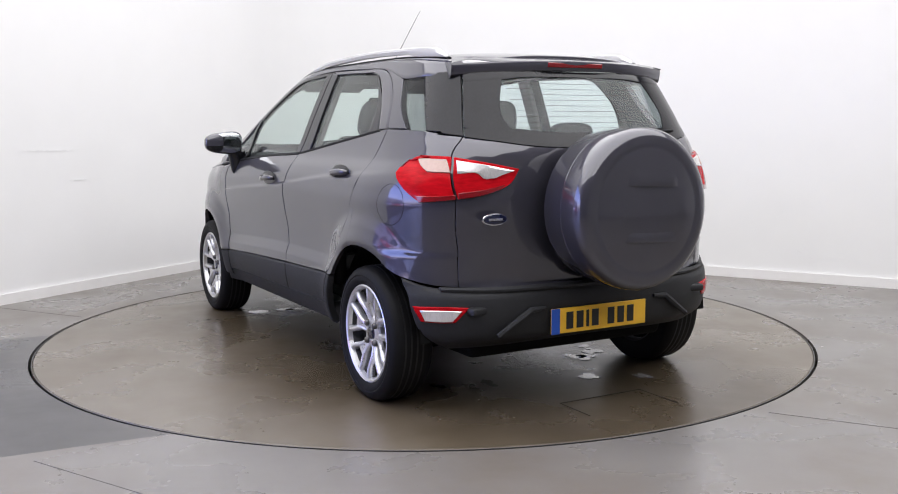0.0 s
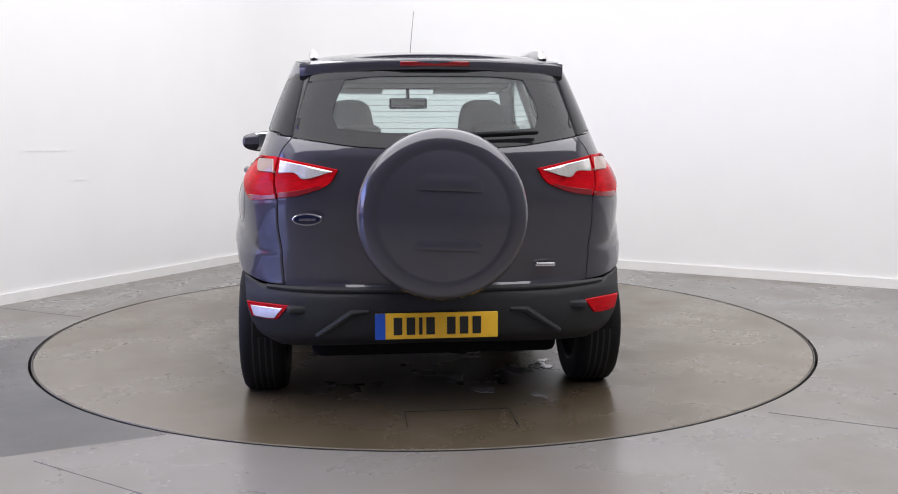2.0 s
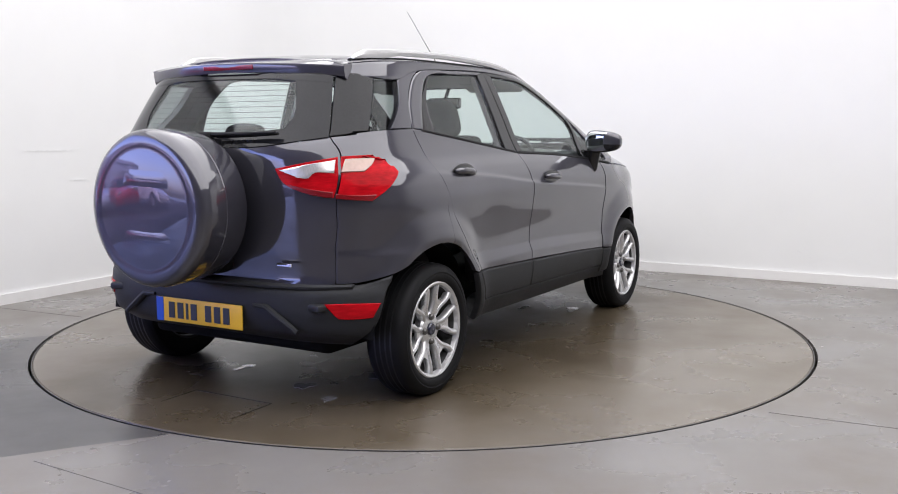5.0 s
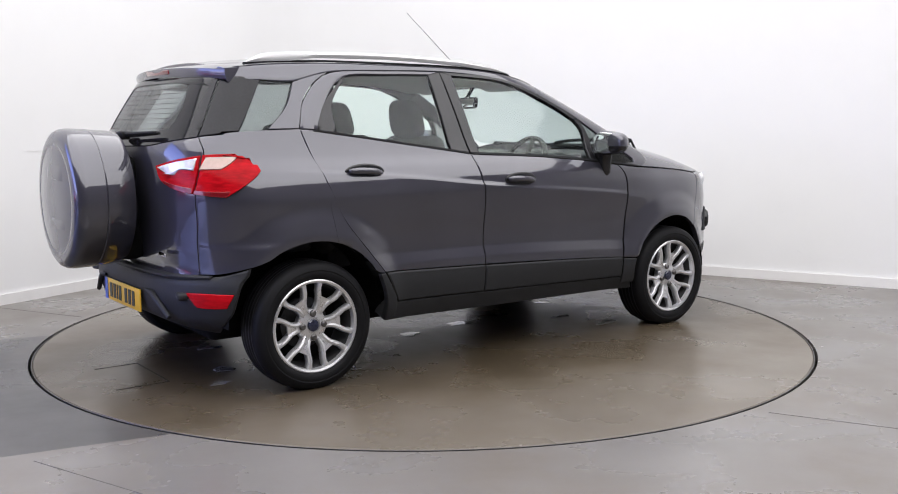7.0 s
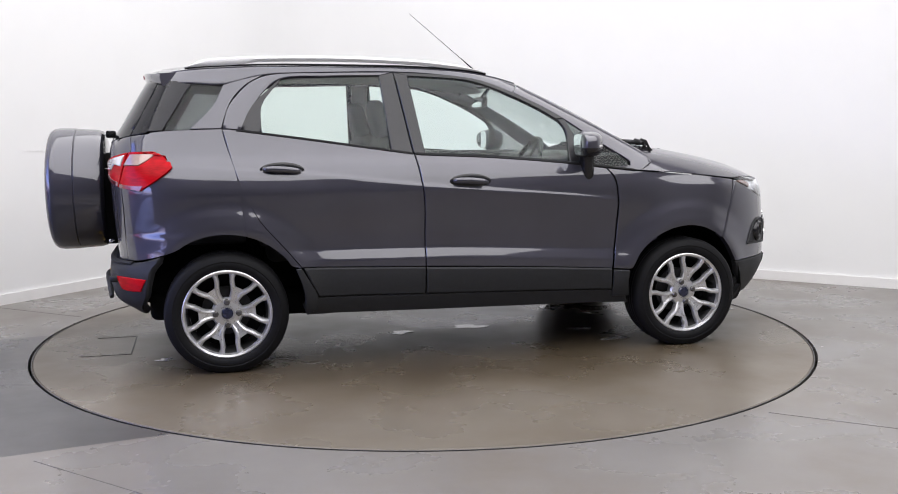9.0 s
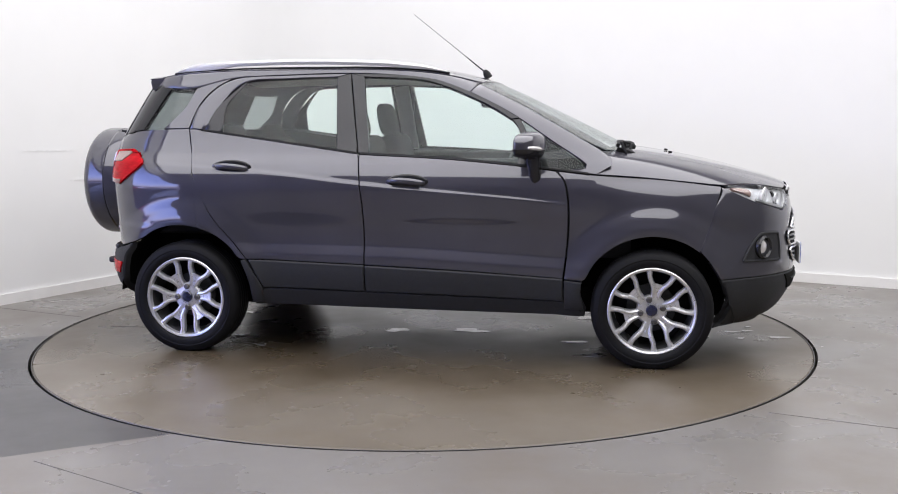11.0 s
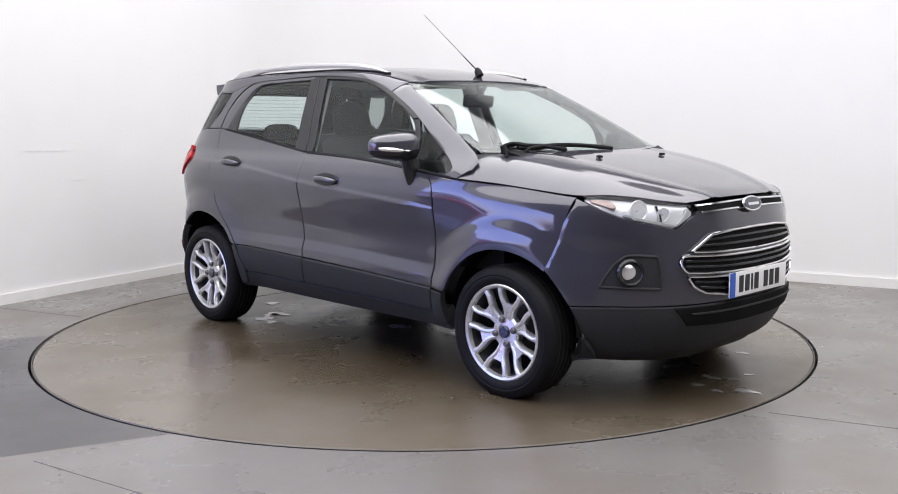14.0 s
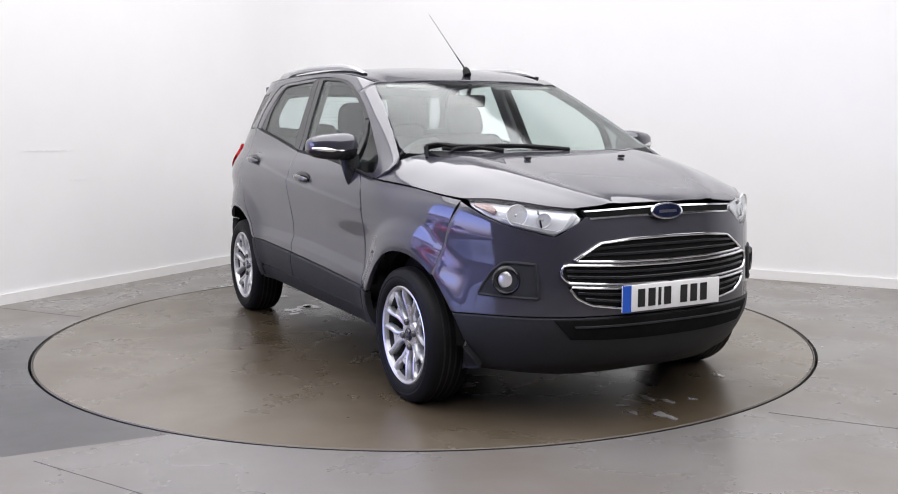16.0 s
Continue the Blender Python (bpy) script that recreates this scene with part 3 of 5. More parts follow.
def skin(name, shell, bottom, top, left, right, mat, parent, n=24, m=16, thick=0.02, out=0.0, label="", mirror=False, edge=0.003):
    """A panel of the car's skin between four border lines; out lifts it from the skin."""
    lines = (bottom, top, left, right)
    if all(p[0] == "s" for line in lines for p in line):
        g = coons(*[[p[1:] for p in line] for line in lines], n, m)
        g[..., 0] = np.vectorize(shell.u_side)(g[..., 0], g[..., 1])
    else:
        g = coons(*[[uv(shell, p) for p in line] for line in lines], n, m)
    grid = shell.at(g[..., 0], g[..., 1])
    if out:
        du, dv = np.gradient(grid, axis=1), np.gradient(grid, axis=0)
        nn = np.cross(du, dv)
        grid = grid + out * nn / (np.linalg.norm(nn, axis=2, keepdims=True) + 1e-12)
    v, f = slab(grid, thick, edge)
    return finish(name, v, f, mat, parent, label, mirror)


def arc(x, z, r, a0, a1, n=9):
    """Part of a wheel arch, as points along the side."""
    return [("s", x + r * math.cos(radians(a0 + (a1 - a0) * k / (n - 1))), z + r * math.sin(radians(a0 + (a1 - a0) * k / (n - 1)))) for k in range(n)]


# ---- car ----
car = thing("car", "dark grey metallic compact SUV with a rear-mounted spare wheel", "car")
S, R, F = (lambda x, z: ("s", x, z)), (lambda y, z: ("r", y, z)), (lambda y, z: ("f", y, z))


def wide(name, shell, bottom, top, edge, mat, parent, n=16, m=14, thick=0.02, out=0.0, label="", front=False, rim=0.003):
    """A panel across the whole tail or nose: the lines give its right half, from the middle to the edge (nose: from the edge to the middle)."""
    mid = [(bottom[-1 if front else 0]), (top[-1 if front else 0])]
    lines = (bottom, top, edge, mid) if front else (bottom, top, mid, edge)
    g = coons(*[[uv(shell, p) for p in line] for line in lines], n, m)
    grid = shell.at(g[..., 0], g[..., 1])
    other = (grid * np.array([1, -1, 1]))[:, ::-1]
    grid = np.concatenate([grid, other[:, 1:]], 1) if front else np.concatenate([other[:, :-1], grid], 1)
    if out:
        nn = np.cross(np.gradient(grid, axis=1), np.gradient(grid, axis=0))
        grid = grid + out * nn / (np.linalg.norm(nn, axis=2, keepdims=True) + 1e-12)
    v, f = slab(grid, thick, rim)
    return finish(name, v, f, mat, parent, label)


BELT_R = [S(-1.255, 1.222), S(-1.17, 1.217), S(-0.8, 1.165), S(-0.285, 1.093)]
BELT_F = [S(-0.275, 1.091), S(0.2, 1.065), S(0.57, 1.033), S(0.768, 1.008)]
SEAM_MID = [S(-0.238, 0.508), S(-0.243, 0.80), S(-0.258, 0.95), S(-0.28, 1.091)]
SEAM_REAR = [S(-0.885, 0.528), S(-0.96, 0.62), S(-1.097, 0.783), S(-1.19, 0.983), S(-1.255, 1.222)]
SEAM_FRONT = [S(0.812, 0.458), S(0.832, 0.65), S(0.835, 0.83), S(0.815, 0.95), S(0.772, 1.006)]
ROOFLINE = curve([-1.62, -1.3, -0.9, -0.36, 0.0, 0.2, 0.34], [1.50, 1.532, 1.545, 1.543, 1.528, 1.502, 1.468])
HOODLINE = curve([0.80, 0.97, 1.3, 1.6], [1.0, 0.988, 0.965, 0.932])


def shift(line, dx, dz=0.0):
    return [(k, a + dx, z + dz) for k, a, z in line]


def door_handle(parent, x, z, tilt, side):
    me = bpy.data.meshes.new("door_handle")
    y0 = -float(-LOW.at(LOW.u_side(x, z), z)[1])
    bm = bmesh.new()
    pts, rad = [], []
    for k in range(11):
        t = k / 10 * 2 - 1
        pts.append((x + t * 0.092, side * (-y0 + 0.026 - 0.018 * t ** 4), z + tilt * t + 0.006 * (1 - t * t)))
        rad.append(0.0145 - 0.005 * t ** 4)
    tube(bm, pts, rad, 10, 1.15)
    bmesh.ops.recalc_face_normals(bm, faces=bm.faces)
    bm.to_mesh(me)
    bm.free()
    me.materials.append(PAINT)
    me.polygons.foreach_set("use_smooth", [True] * len(me.polygons))
    h = child("door_handle", me, parent)
    bm = bmesh.new()
    bmesh.ops.create_uvsphere(bm, u_segments=20, v_segments=10, radius=1.0, matrix=pose(x, side * (-y0 + 0.001), z) @ Matrix.Diagonal((0.112, 0.007, 0.041, 1)))
    part("handle_recess", bm, BLACK, parent, "dark recess behind the handle")
    return h


def sides():
    for mirror in (False, True):
        sg = 1 if mirror else -1
        kw = dict(mirror=mirror)
        # front wing
        skin("front_wing", LOW, [S(0.815, 0.455), S(0.885, 0.452)] + arc(1.26, 0.31, 0.372, 157, 52, 11), [S(0.776, 1.004), S(0.97, 0.984), S(1.3, 0.961), S(1.594, 0.928)],
             shift(SEAM_FRONT, 0.005), [S(1.489, 0.603), S(1.512, 0.66), S(1.54, 0.74), S(1.566, 0.83), S(1.594, 0.928)], PAINT, car, 44, 30, edge=0.001, **kw)
        # doors, with their windows, frames, cladding and handles
        fd = skin("front_door", LOW, [S(-0.235, 0.508), S(0.3, 0.488), S(0.807, 0.462)], BELT_F, shift(SEAM_MID, 0.0025), shift(SEAM_FRONT, -0.004), PAINT, car, 40, 80, 0.03, **kw)
        rd = skin("rear_door", LOW, [S(-0.885, 0.530), S(-0.5, 0.518), S(-0.241, 0.510)], BELT_R, SEAM_REAR, shift(SEAM_MID, -0.0025), PAINT, car, 36, 90, 0.03, **kw)
        skin("door_cladding", LOW, [S(-0.235, 0.362), S(0.3, 0.352), S(0.812, 0.34)], [S(-0.235, 0.502), S(0.3, 0.482), S(0.807, 0.456)], [S(-0.235, 0.362), S(-0.235, 0.502)], [S(0.812, 0.34), S(0.807, 0.456)], CLAD, fd, 20, 8, 0.03, 0.007, "black textured plastic cladding", edge=0.006, **kw)
        skin("door_cladding", LOW, [S(-0.80, 0.372), S(-0.5, 0.368), S(-0.241, 0.362)], [S(-0.875, 0.524), S(-0.5, 0.512), S(-0.241, 0.504)], [S(-0.80, 0.372), S(-0.835, 0.44), S(-0.875, 0.524)], [S(-0.241, 0.362), S(-0.241, 0.504)], CLAD, rd, 16, 8, 0.03, 0.007, "black textured plastic cladding", edge=0.006, **kw)
        skin("sill", LOW, [S(-0.86, 0.272), S(0.0, 0.262), S(0.92, 0.255)], [S(-0.80, 0.367), S(0.0, 0.352), S(0.87, 0.333)], [S(-0.86, 0.272), S(-0.80, 0.367)], [S(0.92, 0.255), S(0.87, 0.333)], CLAD, car, 24, 6, 0.08, -0.002, "black plastic sill", edge=0.006, **kw)
        skin("wing_cladding", LOW, [S(0.817, 0.30), S(0.915, 0.30)], [S(0.817, 0.449), S(0.905, 0.444)], [S(0.817, 0.30), S(0.817, 0.449)], [S(0.915, 0.30), S(0.90, 0.38), S(0.905, 0.444)], CLAD, car, 6, 6, 0.03, 0.005, **kw)
        skin("arch_cladding", LOW, [S(-0.868, 0.285), S(-0.81, 0.30)], [S(-0.916, 0.521), S(-0.889, 0.523)], [S(-0.868, 0.285), S(-0.875, 0.40), S(-0.916, 0.521)], [S(-0.81, 0.30), S(-0.806, 0.372), S(-0.84, 0.44), S(-0.889, 0.523)], CLAD, car, 5, 8, 0.03, 0.006, **kw)
        # rear quarter, round the corner to the tailgate
        skin("rear_quarter", LOW, [R(0.652, 0.566), R(0.74, 0.575), S(-1.571, 0.604)] + arc(-1.26, 0.31, 0.398, 126, 75, 8), [R(0.615, 1.191), R(0.68, 1.201), S(-1.60, 1.208), S(-1.48, 1.218), S(-1.258, 1.2245)], [R(0.652, 0.566), R(0.676, 0.80), R(0.68, 0.94), R(0.67, 1.11), R(0.615, 1.191)], [S(-1.157, 0.694), S(-1.174, 0.84), S(-1.193, 0.983), S(-1.23, 1.115), S(-1.258, 1.224)], PAINT, car, 60, 56, edge=0.0008, **kw)
        skin("arch_panel", LOW, arc(-1.26, 0.31, 0.398, 75, 35, 8) + [S(-0.89, 0.526)], [S(-1.193, 0.983), S(-1.152, 0.90), S(-1.10, 0.783), S(-1.03, 0.695), S(-0.963, 0.618), S(-0.8905, 0.53)], [S(-1.157, 0.694), S(-1.174, 0.84), S(-1.193, 0.983)], [S(-0.89, 0.526), S(-0.8905, 0.53)], PAINT, car, 26, 10, edge=0.0008, **kw)
        # pillars and roof side
        top = lambda x: S(x, float(ROOFLINE(x)))
        skin("roof_side", UP, [S(-1.59, 1.452), S(-1.42, 1.456), S(-1.245, 1.452), S(-1.02, 1.503), S(-0.7, 1.519), S(-0.36, 1.525), S(-0.05, 1.507), S(0.16, 1.468), S(0.295, 1.416)], [top(-1.60), top(-1.45), top(-1.25), top(-0.98), top(-0.36), top(-0.05), top(0.16), top(0.335)], [S(-1.59, 1.452), top(-1.60)], [S(0.295, 1.413), S(0.32, 1.44), top(0.335)], PAINT, car, 60, 6, 0.03, **kw)
        skin("rear_pillar", UP, [S(-1.415, 1.225), S(-1.34, 1.226), S(-1.262, 1.227)], [S(-1.242, 1.449), S(-1.14, 1.478), S(-1.04, 1.5)], [S(-1.415, 1.225), S(-1.305, 1.33), S(-1.242, 1.448)], [S(-1.259, 1.227), S(-1.21, 1.361), S(-1.13, 1.45), S(-1.04, 1.5)], PAINT, car, 12, 14, 0.03, **kw)
        skin("windscreen_pillar", UP, [S(0.80, 1.012), S(0.975, 0.992)], [S(0.30, 1.416), S(0.345, 1.462)], [S(0.80, 1.012), S(0.93, 1.03), S(0.74, 1.16), S(0.52, 1.305), S(0.30, 1.416)], [S(0.975, 0.992), S(1.055, 1.06), S(0.90, 1.165), S(0.615, 1.325), S(0.345, 1.462)], PAINT, car, 8, 24, 0.008, **kw)
        # windows
        skin("window", UP, [S(-1.162, 1.222), S(-0.8, 1.172), S(-0.405, 1.117)], [S(-0.96, 1.478), S(-0.7, 1.495), S(-0.437, 1.501)], [S(-1.162, 1.222), S(-1.10, 1.345), S(-0.96, 1.478)], [S(-0.405, 1.117), S(-0.437, 1.501)], PANE, rd, 14, 10, 0.004, -0.006, "tinted side window", **kw)
        skin("window_border", UP, [S(-1.164, 1.2215), S(-1.06, 1.208)], [S(-0.962, 1.477), S(-0.95, 1.478)], [S(-1.164, 1.2215), S(-1.102, 1.345), S(-0.962, 1.477)], [S(-1.06, 1.208), S(-1.052, 1.35), S(-0.95, 1.478)], BLACK, rd, 5, 10, 0.004, -0.003, "black rear corner of the window", edge=0.001, **kw)
        skin("door_frame", UP, [S(-1.165, 1.221), S(-1.10, 1.345), S(-0.96, 1.478), S(-0.7, 1.497), S(-0.437, 1.503)], [S(-1.254, 1.226), S(-1.205, 1.36), S(-1.04, 1.492), S(-0.7, 1.515), S(-0.365, 1.521)], [S(-1.165, 1.221), S(-1.254, 1.226)], [S(-0.437, 1.503), S(-0.365, 1.521)], PAINT, rd, 34, 5, 0.02, 0.0, **kw)
        skin("door_pillar", UP, [S(-0.403, 1.114), S(-0.288, 1.097)], [S(-0.437, 1.503), S(-0.362, 1.52)], [S(-0.403, 1.114), S(-0.437, 1.503)], [S(-0.288, 1.097), S(-0.362, 1.52)], BLACK, rd, 4, 10, 0.02, 0.001, "black pillar cover", **kw)
        skin("window", UP, [S(-0.222, 1.094), S(0.2, 1.073), S(0.57, 1.042)], [S(-0.285, 1.502), S(0.0, 1.486), S(0.13, 1.458), S(0.27, 1.405)], [S(-0.222, 1.094), S(-0.285, 1.502)], [S(0.57, 1.042), S(0.575, 1.2), S(0.525, 1.272), S(0.42, 1.335), S(0.27, 1.405)], PANE, fd, 18, 14, 0.004, -0.006, "tinted side window", **kw)
        skin("door_pillar", UP, [S(-0.282, 1.095), S(-0.222, 1.093)], [S(-0.357, 1.52), S(-0.285, 1.504)], [S(-0.282, 1.095), S(-0.357, 1.52)], [S(-0.222, 1.093), S(-0.285, 1.504)], BLACK, fd, 4, 10, 0.02, 0.001, "black pillar cover", **kw)
        skin("door_frame", UP, [S(-0.285, 1.502), S(0.0, 1.486), S(0.13, 1.458), S(0.27, 1.405), S(0.42, 1.335), S(0.525, 1.272)], [S(-0.355, 1.521), S(0.0, 1.506), S(0.15, 1.474), S(0.3, 1.416), S(0.46, 1.34), S(0.57, 1.277)], [S(-0.285, 1.502), S(-0.355, 1.521)], [S(0.525, 1.272), S(0.57, 1.277)], BLACK, fd, 24, 4, 0.02, 0.0, "black window frame", **kw)
        skin("corner_frame", UP, [S(0.57, 1.038), S(0.61, 1.034)], [S(0.53, 1.27), S(0.575, 1.272)], [S(0.57, 1.038), S(0.575, 1.2), S(0.53, 1.27)], [S(0.61, 1.034), S(0.62, 1.17), S(0.575, 1.272)], BLACK, fd, 4, 8, 0.02, 0.001, "black window frame", **kw)
        skin("corner_window", UP, [S(0.618, 1.032), S(0.962, 0.997)], [S(0.585, 1.262), S(0.60, 1.258)], [S(0.618, 1.032), S(0.585, 1.262)], [S(0.962, 0.997), S(0.925, 1.035), S(0.60, 1.258)], SMOKE, fd, 6, 8, 0.004, -0.008, "small triangular front window", **kw)
        skin("window_sill", UP, [S(-1.19, 1.213), S(-0.8, 1.16), S(-0.29, 1.088)], [S(-1.175, 1.222), S(-0.8, 1.172), S(-0.29, 1.1)], [S(-1.19, 1.213), S(-1.175, 1.222)], [S(-0.29, 1.088), S(-0.29, 1.1)], SEAL, rd, 18, 3, 0.012, 0.004, "black rubber window strip", **kw)
        skin("window_sill", UP, [S(-0.275, 1.086), S(0.2, 1.062), S(0.57, 1.03), S(0.94, 0.99)], [S(-0.275, 1.1), S(0.2, 1.076), S(0.57, 1.043), S(0.93, 1.002)], [S(-0.275, 1.086), S(-0.275, 1.1)], [S(0.94, 0.99), S(0.93, 1.002)], SEAL, fd, 22, 3, 0.012, 0.004, "black rubber window strip", **kw)
        skin("quarter_window", UP, [S(-1.545, 1.217), S(-1.42, 1.22)], [S(-1.40, 1.452), S(-1.25, 1.444)], [S(-1.545, 1.217), S(-1.40, 1.452)], [S(-1.42, 1.22), S(-1.325, 1.31), S(-1.262, 1.40), S(-1.25, 1.444)], SMOKE, car, 10, 10, 0.004, -0.002, "smoked rear quarter window", **kw)
        skin("rear_post_cover", UP, [R(0.608, 1.194), R(0.668, 1.206), S(-1.62, 1.213), S(-1.547, 1.217)], [R(0.533, 1.474), R(0.60, 1.47), S(-1.46, 1.46), S(-1.402, 1.452)], [R(0.608, 1.194), R(0.533, 1.474)], [S(-1.547, 1.217), S(-1.402, 1.452)], FRIT, car, 20, 12, 0.02, 0.0, "gloss black rear post", **kw)
        door_handle(fd, 0.0, 0.948, -0.006, sg)
        door_handle(rd, -0.972, 1.018, -0.006, sg)
        # tail lamp, in a part on the wing and a part on the tailgate
        lamp_ob = skin("tail_lamp", LOW, [R(0.678, 0.937), R(0.74, 0.93), S(-1.65, 0.925)], [R(0.668, 1.108), R(0.745, 1.112), S(-1.635, 1.104)], [R(0.678, 0.937), R(0.668, 1.108)], [S(-1.65, 0.925), S(-1.56, 0.985), S(-1.497, 1.043), S(-1.555, 1.083), S(-1.635, 1.104)], RED, car, 14, 12, 0.03, 0.012, "red wrap-round tail lamp", edge=0.0015, **kw)
        skin("lamp_edge", LOW, [R(0.676, 0.935), R(0.74, 0.927), S(-1.652, 0.921)], [R(0.677, 0.955), R(0.74, 0.948), S(-1.635, 0.948)], [R(0.676, 0.935), R(0.677, 0.955)], [S(-1.652, 0.921), S(-1.635, 0.948)], DEEPRED, lamp_ob, 10, 3, 0.02, 0.0135, "dark red lower edge", edge=0.002, **kw)
        skin("reversing_lens", LOW, [R(0.682, 1.04), R(0.75, 1.04)], [R(0.682, 1.096), R(0.75, 1.098)], [R(0.682, 1.04), R(0.682, 1.096)], [R(0.75, 1.04), R(0.757, 1.07), R(0.75, 1.098)], AMBER, lamp_ob, 6, 5, 0.02, 0.017, "pale clear indicator lens", **kw)
        gl = skin("tailgate_lamp", LOW, [R(0.50, 0.975), R(0.58, 0.95), R(0.668, 0.937)], [R(0.416, 1.058), R(0.55, 1.085), R(0.66, 1.106)], [R(0.50, 0.975), R(0.45, 1.005), R(0.416, 1.058)], [R(0.668, 0.937), R(0.66, 1.106)], RED, car, 12, 10, 0.03, 0.012, "red and clear tailgate lamp", edge=0.002, **kw)
        skin("lamp_edge", LOW, [R(0.502, 0.975), R(0.58, 0.951), R(0.666, 0.939)], [R(0.475, 0.995), R(0.58, 0.974), R(0.666, 0.962)], [R(0.502, 0.975), R(0.475, 0.995)], [R(0.666, 0.939), R(0.666, 0.962)], DEEPRED, gl, 10, 3, 0.02, 0.0135, "dark red lower edge", edge=0.002, **kw)
        skin("clear_lens", LOW, [R(0.525, 1.022), R(0.565, 1.018), R(0.595, 1.042), R(0.662, 1.038)], [R(0.437, 1.051), R(0.55, 1.074), R(0.655, 1.092)], [R(0.525, 1.022), R(0.437, 1.051)], [R(0.662, 1.038), R(0.655, 1.092)], CLEAR, gl, 12, 6, 0.02, 0.017, "clear reversing lens", **kw)
        # rear reflector in the bumper
        rf = skin("reflector", LOW, [R(0.675, 0.424), R(0.72, 0.421), R(0.772, 0.424)], [R(0.625, 0.486), R(0.71, 0.489), R(0.795, 0.486)], [R(0.675, 0.424), R(0.625, 0.486)], [R(0.772, 0.424), R(0.795, 0.486)], RED, car, 8, 5, 0.02, 0.012, "red bumper reflector" if not mirror else "clear rear fog lens with a red border", **kw)
        if mirror:
            skin("clear_lens", LOW, [R(0.685, 0.428), R(0.72, 0.426), R(0.762, 0.428)], [R(0.653, 0.472), R(0.71, 0.474), R(0.778, 0.472)], [R(0.685, 0.428), R(0.653, 0.472)], [R(0.762, 0.428), R(0.778, 0.472)], CLEAR, rf, 8, 5, 0.02, 0.016, "clear fog lens", **kw)
        # wheel arch liner
        for wx, wz, wr in WHEELS:
            bm = bmesh.new()
            rows = []
            for k in range(23):
                a = radians(2 + 176 * k / 22)
                rr = wr + 0.012
                rows.append([bm.verts.new((wx + rr * math.cos(a), sg * y, max(wz + rr * math.sin(a), 0.2))) for y in (0.80, 0.52)] + [bm.verts.new((wx, sg * 0.52, 0.2))])
            for a, b in zip(rows, rows[1:]):
                bm.faces.new((a[0], a[1], b[1], b[0]))
                bm.faces.new((a[1], a[2], b[2], b[1]))
            bmesh.ops.remove_doubles(bm, verts=bm.verts, dist=0.0005)
            part("arch_liner", bm, DARK, car)


sides()


